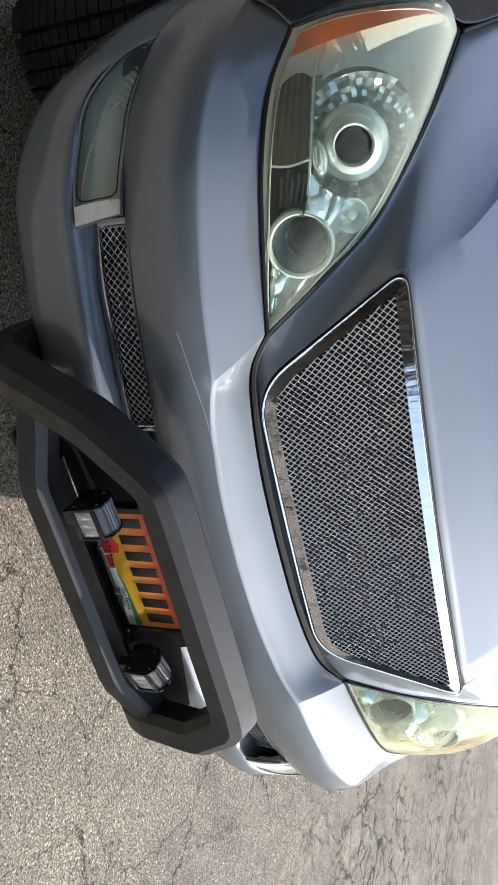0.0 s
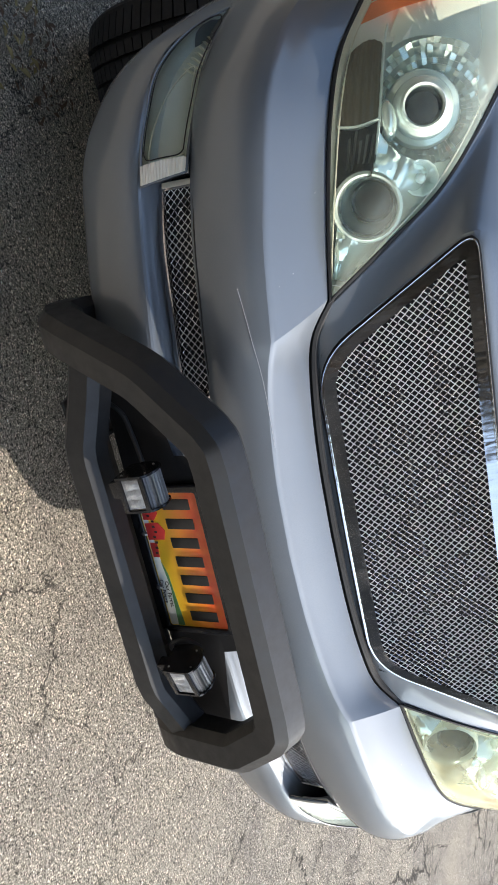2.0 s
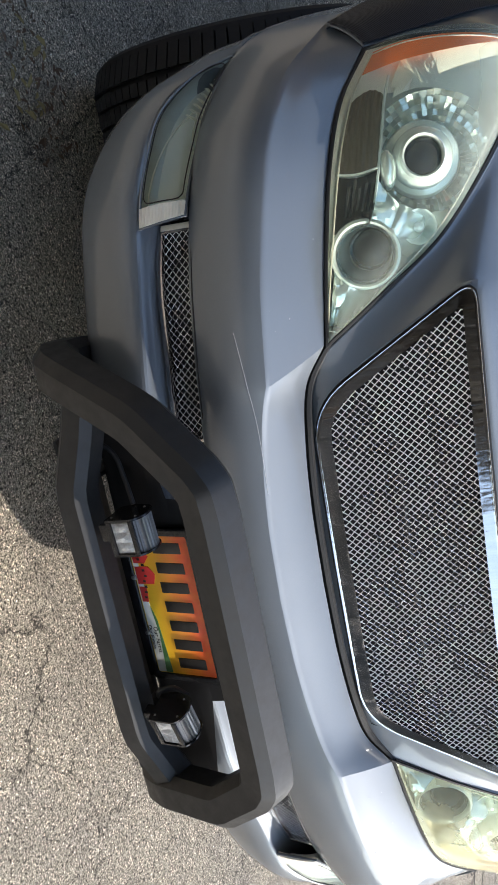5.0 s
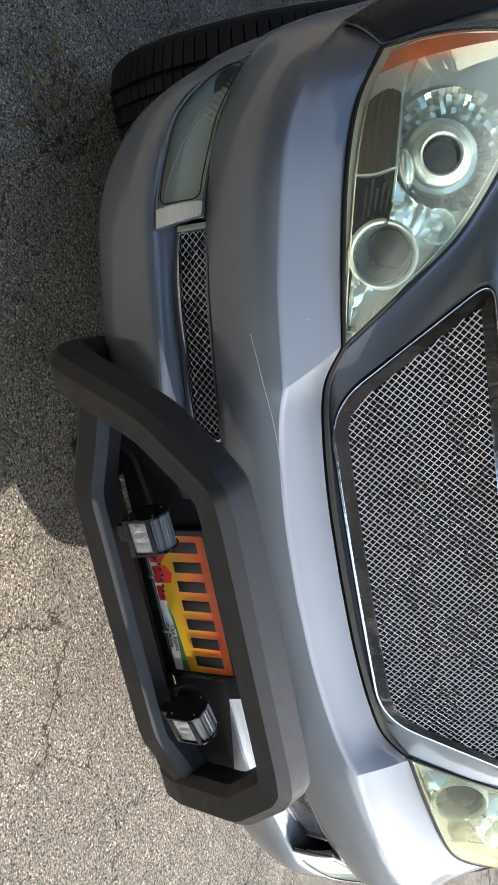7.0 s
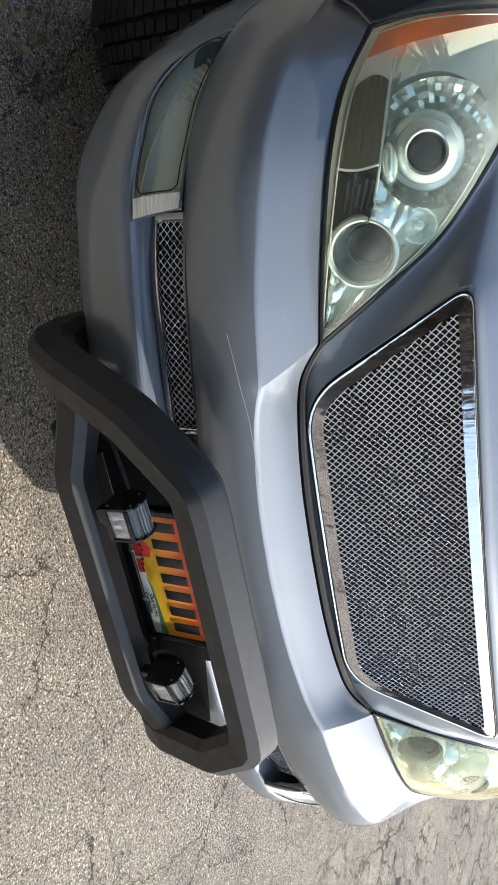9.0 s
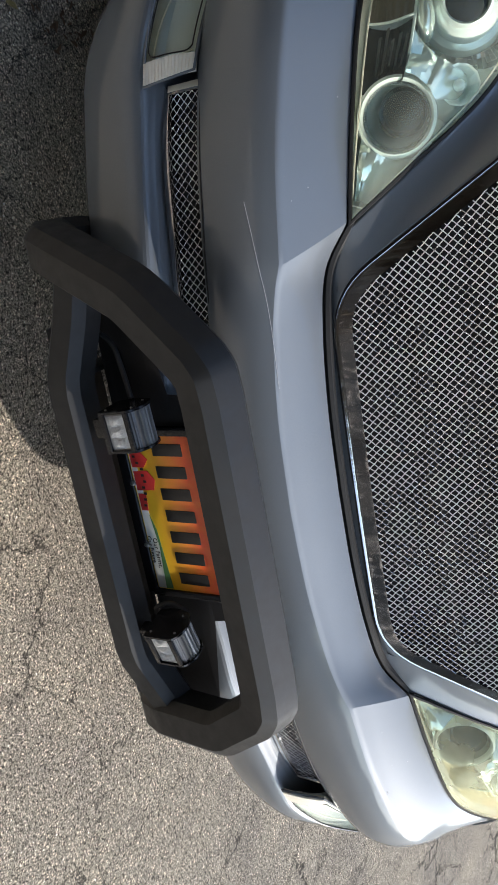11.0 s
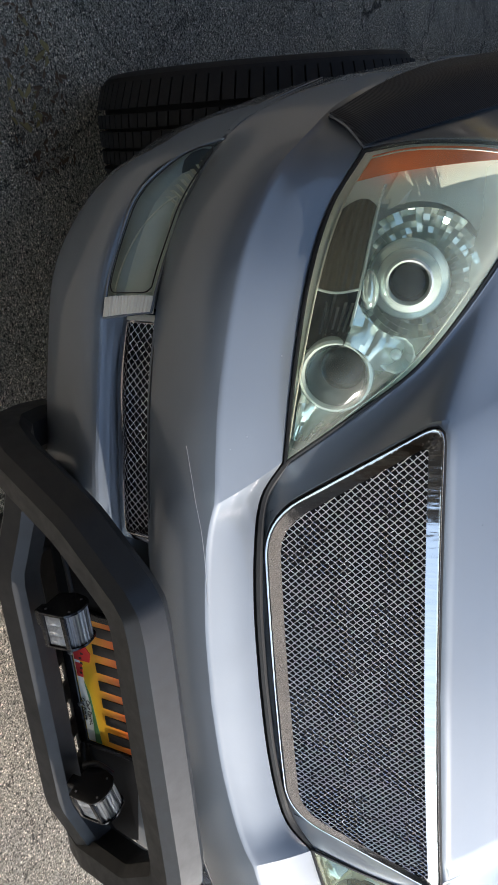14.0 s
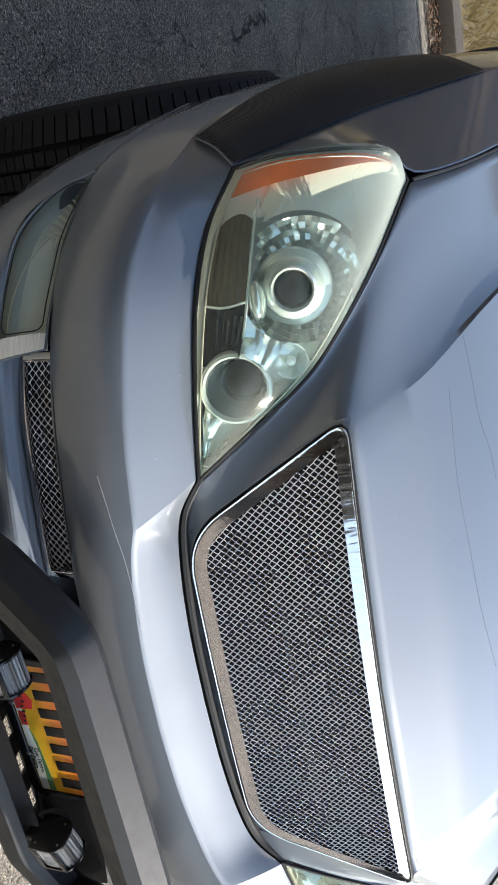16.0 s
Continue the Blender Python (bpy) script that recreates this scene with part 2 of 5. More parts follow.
PRINT_WHITE = make_rough("white_print", (0.6, 0.62, 0.58), (0.74, 0.75, 0.72), 80, 0.4)
PRINT_GREEN = make_rough("green_print", (0.05, 0.16, 0.06), (0.10, 0.24, 0.09), 80, 0.4)
SCRATCH = make_rough("scratched_primer", (0.28, 0.29, 0.31), (0.44, 0.45, 0.46), 300, 0.6)
DUST = make_rough("dried_dirt", (0.10, 0.11, 0.125), (0.15, 0.16, 0.175), 200, 0.9, 0.0, 0.1, 0.001, 0.1)
ASPHALT = make_asphalt()
CONCRETE = make_rough("kerb_concrete", (0.055, 0.048, 0.040), (0.15, 0.132, 0.11), 60, 0.92, 0.0, 0.6, 0.003)
LEAF = make_rough("dead_leaf", (0.06, 0.035, 0.02), (0.17, 0.10, 0.055), 30, 0.8)
STRAW = make_rough("dry_grass", (0.20, 0.15, 0.06), (0.34, 0.27, 0.12), 30, 0.85)
SOIL = make_rough("dry_verge", (0.14, 0.11, 0.06), (0.26, 0.21, 0.11), 14, 0.95, 0.0, 0.8, 0.01)
TREES = make_rough("far_trees", (0.050, 0.046, 0.041), (0.20, 0.18, 0.155), 0.9, 0.95)
BROWN_TREES = make_rough("brown_trees", (0.05, 0.045, 0.037), (0.25, 0.215, 0.16), 0.7, 0.95)
CABIN_GLASS = material("tinted_glass", (0.012, 0.014, 0.014), 0.03, 0.0, 0.5)
HAZE = make_haze("hazed_lens", (0.86, 0.95, 0.81), 0.06, 0.11)
# right lens: yellowing, with sun on it put into a thicker cloud
YELLOWED = make_haze("yellowed_lens", (0.80, 0.79, 0.53), 0.24, 0.40)


# ---- mesh helpers ----
def spline(points, k=8):
    """A smooth curve through the points, k steps between two of them."""
    p = [Vector(q) for q in points]
    p = [2 * p[0] - p[1], *p, 2 * p[-1] - p[-2]]
    out = []
    for a, b, c, d in zip(p, p[1:], p[2:], p[3:]):
        for i in range(k):
            t = i / k
            out.append(0.5 * (2 * b + (c - a) * t + (2 * a - 5 * b + 4 * c - d) * t * t + (3 * b - a - 3 * c + d) * t ** 3))
    out.append(p[-2].copy())
    return out


def even(points, n):
    """n + 1 points at even steps along a polyline."""
    p = [Vector(q) for q in points]
    at = [0.0]
    for a, b in zip(p, p[1:]):
        at.append(at[-1] + (b - a).length)
    out, j = [], 0
    for i in range(n + 1):
        s = at[-1] * i / n
        while j < len(p) - 2 and at[j + 1] < s:
            j += 1
        w = (s - at[j]) / max(at[j + 1] - at[j], 1e-9)
        out.append(p[j].lerp(p[j + 1], min(max(w, 0), 1)))
    return out


RIGHT = 0.979   # the plan's middle line lies a little off the car's own


def flip(points):
    return [Vector((-p[0] * RIGHT, p[1], p[2])) for p in points]


def both(half):
    """A curve from the outside to the middle (x = 0), carried on to the other side."""
    half = [Vector(p) for p in half]
    return half + flip(half[-2::-1])


def across(rows, k=6, sharp=()):
    """Rows of a sheet from a few rows: smooth from row to row, but for a tight edge at the sharp ones."""
    cuts = [0, *sorted(s for s in sharp if 0 < s < len(rows) - 1), len(rows) - 1]
    out = []
    for a, b in zip(cuts, cuts[1:]):
        cols = [spline([r[i] for r in rows[a:b + 1]], k) for i in range(len(rows[0]))]
        part_rows = [[c[j] for c in cols] for j in range(len(cols[0]))]
        first, last = part_rows[0], part_rows[-1]
        inner = part_rows[1:-1]
        near = [p.lerp(q, 0.12) for p, q in zip(first, part_rows[1])]
        far = [p.lerp(q, 0.12) for p, q in zip(last, part_rows[-2])]
        out += ([first] if not out else []) + [near] + inner + [far, last]
    return out


def sheet(rows, closed=False, bm=None):
    bm = bm or bmesh.new()
    vs = [[bm.verts.new(p) for p in r] for r in rows]
    n = len(rows[0])
    for a, b in zip(vs, vs[1:]):
        for i in range(n if closed else n - 1):
            j = (i + 1) % n
            quad = (a[i], a[j], b[j], b[i])
            if len(set(quad)) == 4:
                bm.faces.new(quad)
    return bm


def sweep(path, section, closed=False, up=(0, 0, 1), bm=None, caps=True):
    """A section (points x across, y up) carried along a path, mitred at the bends."""
    bm = bm or bmesh.new()
    p = [Vector(q) for q in path]
    n = len(p)
    rings, u = [], Vector(up)
    for i in range(n):
        before = (p[i] - p[i - 1]).normalized() if (i or closed) else (p[1] - p[0]).normalized()
        after = (p[(i + 1) % n] - p[i]).normalized() if (i < n - 1 or closed) else before
        along = (before + after).normalized()
        u = (u - along * u.dot(along)).normalized()
        side = along.cross(u).normalized()
        grow = 1 / max(0.5, math.sqrt((1 + before.dot(after)) / 2))
        inward = (after - before)
        ring = []
        for x, y in section:
            off = side * x + u * y
            if inward.length > 1e-3:
                w = inward.normalized()
                off += w * off.dot(w) * (grow - 1)
            ring.append(bm.verts.new(p[i] + off))
        rings.append(ring)
    m = len(section)
    for i in range(n if closed else n - 1):
        a, b = rings[i], rings[(i + 1) % n]
        for k in range(m):
            bm.faces.new((a[k], a[(k + 1) % m], b[(k + 1) % m], b[k]))
    if caps and not closed:
        bm.faces.new(rings[0])
        bm.faces.new(rings[-1][::-1])
    return bm


def rounded(corners, radii, n=6):
    """A closed outline with its corners rounded (points in a plane)."""
    out, m = [], len(corners)
    for i in range(m):
        p, a, c = Vector(corners[i]), Vector(corners[i - 1]), Vector(corners[(i + 1) % m])
        r = radii[i]
        s, e = p + (a - p).normalized() * r, p + (c - p).normalized() * r
        for k in range(n + 1):
            t = k / n
            out.append(s * (1 - t) ** 2 + p * 2 * t * (1 - t) + e * t * t)
    return out


def within(p, poly):
    """Whether a point of the plane lies inside an outline."""
    odd = False
    for a, b in zip(poly, poly[1:] + poly[:1]):
        if (a[1] > p[1]) != (b[1] > p[1]) and p[0] < (b[0] - a[0]) * (p[1] - a[1]) / (b[1] - a[1]) + a[0]:
            odd = not odd
    return odd


def woven(outline, place, pitch, r):
    """Plain-woven wire cloth at 45 degrees inside an outline; place(x, z, out) lays it on its surface."""
    xs, zs = [p[0] for p in outline], [p[1] for p in outline]
    cx, cz = (min(xs) + max(xs)) / 2, (min(zs) + max(zs)) / 2
    reach = int(((max(xs) - min(xs)) + (max(zs) - min(zs))) / pitch / 2) + 2
    q = math.sqrt(0.5)
    verts, faces = [], []
    for family in (0, 1):
        for i in range(-reach, reach + 1):
            run = []
            for j2 in range(-2 * reach, 2 * reach + 2):
                s, c = j2 * pitch / 2, i * pitch
                x, z = (q * (s - c), q * (s + c)) if family == 0 else (q * (s + c), q * (c - s))
                p = (cx + x, cz + z)
                inside = within(p, outline)
                if inside:
                    lift = 0.0 if j2 % 2 else (1 if (j2 // 2 + i + family) % 2 else -1) * r * 1.15
                    run.append((p, lift))
                if run and (not inside or j2 == 2 * reach + 1):
                    if len(run) > 1:
                        across_way = Vector((-q, q)) if family == 0 else Vector((q, q))
                        base = len(verts)
                        for (px, pz), lift in run:
                            for k in range(5):
                                a = 2 * math.pi * k / 5
                                verts.append(place(px + across_way.x * r * math.cos(a), pz + across_way.y * r * math.cos(a), lift + r * math.sin(a)))
                        for k in range(len(run) - 1):
                            for e in range(5):
                                f = (e + 1) % 5
                                faces.append((base + k * 5 + e, base + k * 5 + f, base + k * 5 + 5 + f, base + k * 5 + 5 + e))
                    run = []
    b = bmesh.new()
    t = bpy.data.meshes.new("t")
    t.from_pydata([tuple(v) for v in verts], [], faces)
    b.from_mesh(t)
    bpy.data.meshes.remove(t)
    return b


def ring_section(r, n=10, squash=1.0):
    return [(r * math.cos(2 * math.pi * i / n), r * squash * math.sin(2 * math.pi * i / n)) for i in range(n)]


def chamfer_section(w, h, c):
    return [(-w + c, -h), (w - c, -h), (w, -h + c), (w, h - c), (w - c, h), (-w + c, h), (-w, h - c), (-w, -h + c)]


def block(size, at=(0, 0, 0), bevel=0.0, turn=None, bm=None, segments=2):
    b = bmesh.new()
    bmesh.ops.create_cube(b, size=1)
    bmesh.ops.scale(b, vec=size, verts=b.verts)
    if bevel:
        bmesh.ops.bevel(b, geom=b.edges[:], offset=bevel, segments=segments, affect="EDGES", profile=0.5)
    m = Matrix.Translation(at) @ (turn or Matrix())
    bmesh.ops.transform(b, matrix=m, verts=b.verts)
    return join(bm, b)


def join(into, b):
    if into is None:
        return b
    t = bpy.data.meshes.new("t")
    b.to_mesh(t)
    b.free()
    into.from_mesh(t)
    bpy.data.meshes.remove(t)
    return into


def lathe(profile, m=None, n=40, bm=None):
    """Turned about z: a profile of (radius, height)."""
    rows = [[Vector((r * math.cos(2 * math.pi * i / n), r * math.sin(2 * math.pi * i / n), h)) for i in range(n)] for r, h in profile]
    b = sheet(rows, closed=True)
    bmesh.ops.remove_doubles(b, verts=b.verts, dist=1e-6)
    if m is not None:
        bmesh.ops.transform(b, matrix=m, verts=b.verts)
    return join(bm, b)


def facing(at, ahead, up=(0, 0, 1)):
    """A pose whose z looks along ahead."""
    z = Vector(ahead).normalized()
    x = Vector(up).cross(z).normalized()
    y = z.cross(x)
    return Matrix(((x.x, y.x, z.x, at[0]), (x.y, y.y, z.y, at[1]), (x.z, y.z, z.z, at[2]), (0, 0, 0, 1)))


def part(name, bm, mat, parent=None, label="", smooth=True, angle=40, thick=0.0, offset=-1.0):
    """One mesh object out of a bmesh."""
    bmesh.ops.remove_doubles(bm, verts=bm.verts, dist=1e-5)
    bmesh.ops.recalc_face_normals(bm, faces=bm.faces)
    me = bpy.data.meshes.new(name)
    bm.to_mesh(me)
    bm.free()
    for x in mat if isinstance(mat, (list, tuple)) else [mat]:
        me.materials.append(x)
    if smooth:
        me.shade_smooth()
        me.set_sharp_from_angle(angle=radians(angle))
    ob = new(name, me)
    if thick:
        s = ob.modifiers.new("thickness", "SOLIDIFY")
        s.thickness, s.offset = thick, offset
    if parent is not None:
        ob.parent = parent
    if label:
        ob["label"] = label
    return ob


def thing(name, label, category, at=(0, 0, 0), group="", kind=""):
    e = new(name)
    e.location = at
    return tagged(e, label, category, group, kind)


def wave(i, seed=0):
    """A steady pseudo-random number from 0 to 1."""
    return (math.sin(i * 127.1 + seed * 311.7) * 43758.5453) % 1.0

# ---- ground ----
def plain_sheet(x0, x1, y0, y1, z, n=6):
    return sheet([[Vector((x0 + (x1 - x0) * i / n, y0 + (y1 - y0) * j / n, z)) for i in range(n + 1)] for j in range(n + 1)])


ground = part("ground", plain_sheet(-70, 70, -70, 70, 0.0), ASPHALT)
tagged(ground, "weathered grey asphalt driveway with fine cracks", "ground", kind="structure")
strip_ground = part("road_patch", plain_sheet(-30, 30, 4.38, 4.9, 0.004), ASPHALT)
tagged(strip_ground, "worn asphalt strip along the gutter", "road", kind="structure")
b = bmesh.new()
for i in range(-5, 6):
    block((2.96, 0.42, 0.06), (i * 3.0 - 0.4, 5.09, -0.02), 0.006, bm=b)
tagged(part("gutter", b, ASPHALT), "asphalt-covered gutter before the kerb", "gutter", kind="structure")
b = bmesh.new()
for i in range(-5, 6):
    block((2.985, 0.22, 0.28), (i * 3.0 - 1.25, 5.41, 0.0), 0.02, bm=b)
tagged(part("kerb", b, CONCRETE), "weathered concrete kerb with open joints", "kerb", kind="structure")
rows = []
for j in range(9):
    rows.append([Vector((-32 + 64 * i / 80, 5.5 + 30 * (j / 8) ** 2, 0.125 + 0.02 * wave(i + 31 * j))) for i in range(81)])
tagged(part("verge", sheet(rows), SOIL), "dry grassy verge behind the kerb", "ground", kind="structure")


def scatter(name, count, area, size, mat, label, category, lift, upright):
    """Many small bent blades or leaves in one mesh."""
    verts, faces = [], []
    x0, x1, y0, y1 = area
    for i in range(count):
        x, y = x0 + (x1 - x0) * wave(i, 1), y0 + (y1 - y0) * wave(i, 2)
        a, s = 6.283 * wave(i, 3), size * (0.5 + wave(i, 4))
        d = Vector((math.cos(a), math.sin(a), upright * (0.4 + wave(i, 5)))) * s
        w = Vector((-math.sin(a), math.cos(a), 0.3 * (wave(i, 6) - 0.5))) * s * (0.25 if upright < 1 else 0.05)
        p = Vector((x, y, lift + 0.03 * wave(i, 7) * (1 if upright < 1 else 0)))
        k = len(verts)
        verts += [p - w * 0.5, p + w * 0.5, p + d * 0.5 + w * 0.8 + Vector((0, 0, 0.15 * s)), p + d, p + d * 0.5 - w * 0.8 + Vector((0, 0, 0.1 * s))]
        faces.append((k, k + 1, k + 2, k + 3, k + 4))
    me = bpy.data.meshes.new(name)
    me.from_pydata([tuple(v) for v in verts], [], faces)
    me.materials.append(mat)
    return tagged(new(name, me), label, category, kind="stuff")


scatter("leaf_litter", 5200, (-6, 3, 5.02, 5.30), 0.045, LEAF, "brown dead leaves and twigs lying in the gutter", "leaves", 0.012, 0.25)
scatter("dry_grass", 22000, (-6, 3, 5.53, 7.5), 0.055, STRAW, "dry yellow grass on the verge", "grass", 0.12, 1.4)
scatter("straw_litter", 40, (-1.40, -0.95, 0.22, 0.50), 0.030, STRAW, "pale dry straw bits on the asphalt by the tyre", "straw", 0.002, 0.1)
scatter("litter", 120, (-1.35, -0.85, 0.36, 0.52), 0.018, LEAF, "dry leaf scraps on the asphalt by the tyre", "leaves", 0.002, 0.1)

# far trees all round, beyond the verge: tall before the car, low towards the sun
def tree_height(a):
    """Height of the trees in a direction (degrees from +x towards +y)."""
    a = (a % 360 - 150) if a % 360 > 35 else 210
    if a < 0:
        return 24.0
    if a < 80:
        return 24.0
    return 22.0 if a < 100 else 22.0 - 15.0 * min(1, (a - 100) / 45)


def tree_belt(first, last, mat, label):
    """Part of the ring of trees, between two directions."""
    rows = []
    for h in range(9):
        rows.append([Vector((38 * math.cos(2 * math.pi * i / 180) * (1 + 0.06 * wave(i % 180 + h * 7)), 38 * math.sin(2 * math.pi * i / 180) * (1 + 0.06 * wave(i % 180, h)), -0.2 + h / 8 * tree_height(2 * i) * (0.72 + 0.34 * wave(i % 180, 9)))) for i in range(first, last + 1)])
    return tagged(part("backdrop", sheet(rows), mat), label, "backdrop", kind="structure")


tree_belt(100, 254, TREES, "distant dark trees round the street")
tree_belt(50, 100, BROWN_TREES, "distant sunlit brown trees")

BARK = make_rough("bark", (0.05, 0.04, 0.03), (0.13, 0.105, 0.08), 18, 0.95, 0.0, 0.8, 0.02)
AUTUMN = make_rough("autumn_leaves", (0.10, 0.072, 0.040), (0.33, 0.225, 0.11), 0.8, 0.8)
DULL_LEAVES = make_rough("dull_leaves", (0.050, 0.048, 0.041), (0.16, 0.15, 0.125), 0.8, 0.8)


def street_tree(at, height, spread, seed, leaves, label):
    """A tapered trunk, limbs and a crown of many leaf clumps with gaps."""
    tree = thing("tree", label, "tree", at, "trees along the street")
    b = bmesh.new()
    lean = Vector((0.4 * (wave(seed, 1) - 0.5), 0.4 * (wave(seed, 2) - 0.5), 0))
    for k in range(8):
        a = [lean * (h / 8) + Vector((0, 0, height * 0.8 * h / 8)) for h in (k, k + 1)]
        r = [0.30 * (1 - 0.11 * h) for h in (k, k + 1)]
        rings = [[p + Vector((q * math.cos(2 * math.pi * i / 9), q * math.sin(2 * math.pi * i / 9), 0)) for i in range(9)] for p, q in zip(a, r)]
        sheet(rings, closed=True, bm=b)
    part("trunk", b, BARK, tree)
    tips = []
    for k in range(11):
        turn, z = 2.4 * k + seed, height * (0.12 + 0.065 * k)
        reach = spread * (1.0 - 0.05 * k)
        tip = Vector((reach * math.cos(turn), reach * math.sin(turn), z + 1.5 + 1.6 * wave(k, seed)))
        tips.append(tip)
        part("limb", sweep([Vector((0, 0, z)), tip * 0.5 + Vector((0, 0, z * 0.5 + 0.3)), tip], ring_section(0.06, 5), up=(0.1, 0.2, 1)), BARK, tree)
    verts, faces = [], []
    for k in range(6500):
        tip = tips[int(11 * wave(k, seed + 3)) % 11]
        f = 0.25 + 0.85 * wave(k, seed + 4)
        p = Vector((tip.x * f, tip.y * f, tip.z)) + Vector((wave(k, seed + 5) - 0.5, wave(k, seed + 6) - 0.5, wave(k, seed + 7) - 0.5)) * 3.1
        u = Vector((wave(k, 8) - 0.5, wave(k, 9) - 0.5, wave(k, 10) - 0.5)).normalized()
        v = u.cross(Vector((wave(k, 11) - 0.5, wave(k, 12) - 0.5, wave(k, 13) - 0.5))).normalized()
        w = 0.20 + 0.24 * wave(k, 14)
        n = len(verts)
        verts += [p - u * w, p + v * w * 0.6, p + u * w, p - v * w * 0.6]
        faces.append((n, n + 1, n + 2, n + 3))
    me = bpy.data.meshes.new("crown")
    me.from_pydata([tuple(p) for p in verts], [], faces)
    me.materials.append(leaves)
    crown = new("crown", me)
    crown.parent = tree


# the dull-leaved trees are unseen, added to darken shaded ground and the bumper's face
for k in range(12):
    a = radians(120 + 14 * k)
    r = (17.5 if k < 5 else 11.0) + 2.5 * wave(k, 71)
    leaves, label = (AUTUMN, "tall tree with thin brown autumn leaves beside the street") if k < 5 else (DULL_LEAVES, "unseen tall tree with dull grey-green leaves, added to block sky light")
    street_tree((r * math.cos(a), r * math.sin(a), 0.12 if r * math.sin(a) > 5.5 else 0.0), 12 + 3 * wave(k, 72), 3.4 + 0.8 * wave(k, 73), k + 0.37, leaves, label)

# ---- car: body ----
car = thing("car", "silver-blue sport utility vehicle with a chrome-framed mesh grille", "car")

TOP = [(-1.0, 0.47, 0.955), (-0.94, 0.285, 0.945), (-0.899, 0.204, 0.951), (-0.821, 0.135, 0.925), (-0.716, 0.064, 0.918), (-0.569, 0.026, 0.904),
       (-0.436, 0.002, 0.892), (-0.37, -0.014, 0.853), (-0.28, -0.03, 0.842), (-0.15, -0.038, 0.835), (0, -0.04, 0.833)]
CREASE = [(-1.008, 0.47, 0.90), (-0.97, 0.29, 0.885), (-0.93, 0.19, 0.878), (-0.868, 0.075, 0.866), (-0.764, -0.025, 0.864), (-0.58, -0.082, 0.848),
          (-0.398, -0.107, 0.836), (-0.35, -0.112, 0.822), (-0.28, -0.115, 0.809), (-0.15, -0.12, 0.797), (0, -0.122, 0.793)]
BROW = [(-1.011, 0.47, 0.885), (-0.977, 0.287, 0.872), (-0.939, 0.182, 0.865), (-0.876, 0.067, 0.853), (-0.769, -0.033, 0.851), (-0.582, -0.091, 0.836),
        (-0.400, -0.117, 0.824), (-0.351, -0.122, 0.810), (-0.28, -0.125, 0.797), (-0.15, -0.130, 0.785), (0, -0.132, 0.781)]
FACE = [(-1.014, 0.47, 0.82), (-0.986, 0.28, 0.81), (-0.950, 0.165, 0.80), (-0.885, 0.055, 0.785), (-0.776, -0.044, 0.785), (-0.590, -0.100, 0.78),
        (-0.41, -0.128, 0.765), (-0.355, -0.133, 0.75), (-0.28, -0.137, 0.74), (-0.15, -0.143, 0.73), (0, -0.146, 0.725)]
LIP = [(-1.012, 0.47, 0.77), (-0.98, 0.25, 0.775), (-0.94, 0.13, 0.757), (-0.845, 0.052, 0.712), (-0.745, -0.02, 0.706), (-0.59, -0.083, 0.704),
       (-0.43, -0.115, 0.70), (-0.36, -0.126, 0.70), (-0.28, -0.132, 0.695), (-0.15, -0.138, 0.69), (0, -0.14, 0.685)]
LEDGE = [(-1.008, 0.47, 0.72), (-0.974, 0.25, 0.745), (-0.938, 0.128, 0.745), (-0.887, 0.042, 0.644), (-0.763, -0.059, 0.621), (-0.60, -0.10, 0.605),
         (-0.44, -0.142, 0.605), (-0.37, -0.155, 0.605), (-0.28, -0.16, 0.605), (-0.15, -0.165, 0.60), (0, -0.165, 0.60)]
CHIN = [(-0.995, 0.47, 0.63), (-0.970, 0.25, 0.655), (-0.940, 0.138, 0.645), (-0.886, 0.040, 0.585), (-0.766, -0.058, 0.565), (-0.60, -0.10, 0.553),
        (-0.44, -0.138, 0.55), (-0.37, -0.150, 0.55), (-0.28, -0.155, 0.55), (-0.15, -0.16, 0.55), (0, -0.16, 0.55)]
KEEL = [(-0.965, 0.47, 0.50), (-0.945, 0.27, 0.535), (-0.918, 0.175, 0.53), (-0.860, 0.075, 0.492), (-0.750, -0.020, 0.468), (-0.595, -0.064, 0.455),
        (-0.44, -0.095, 0.448), (-0.37, -0.105, 0.445), (-0.28, -0.11, 0.445), (-0.15, -0.11, 0.445), (0, -0.11, 0.445)]


def moved(points, dx=0, dy=0, dz=0):
    return [Vector((p[0] + dx, p[1] + dy, p[2] + dz)) for p in points]


INTO = (0.0, 0.0, 0.0, 0.5, 1, 1, 1, 1, 1, 1, 1)


def recess(points, depth):
    """The lip drawn back into the opening beside the lamp; it dies out at the corner."""
    return [Vector((p[0] * (1 - 0.25 * depth * d), p[1] + depth * d, p[2])) for p, d in zip(points, INTO)]


def long(points, k=6):
    """A whole row from its left half, with a clean bend where the shelf steps down beside the grille."""
    return both(spline(points[:7], k) + spline(points[6:], k)[1:])


pocket_top = recess(LIP, 0.06)
pocket_low = [Vector((a[0], a[1], b[2] + 0.035 * d)) for a, b, d in zip(pocket_top, LEDGE, INTO)]
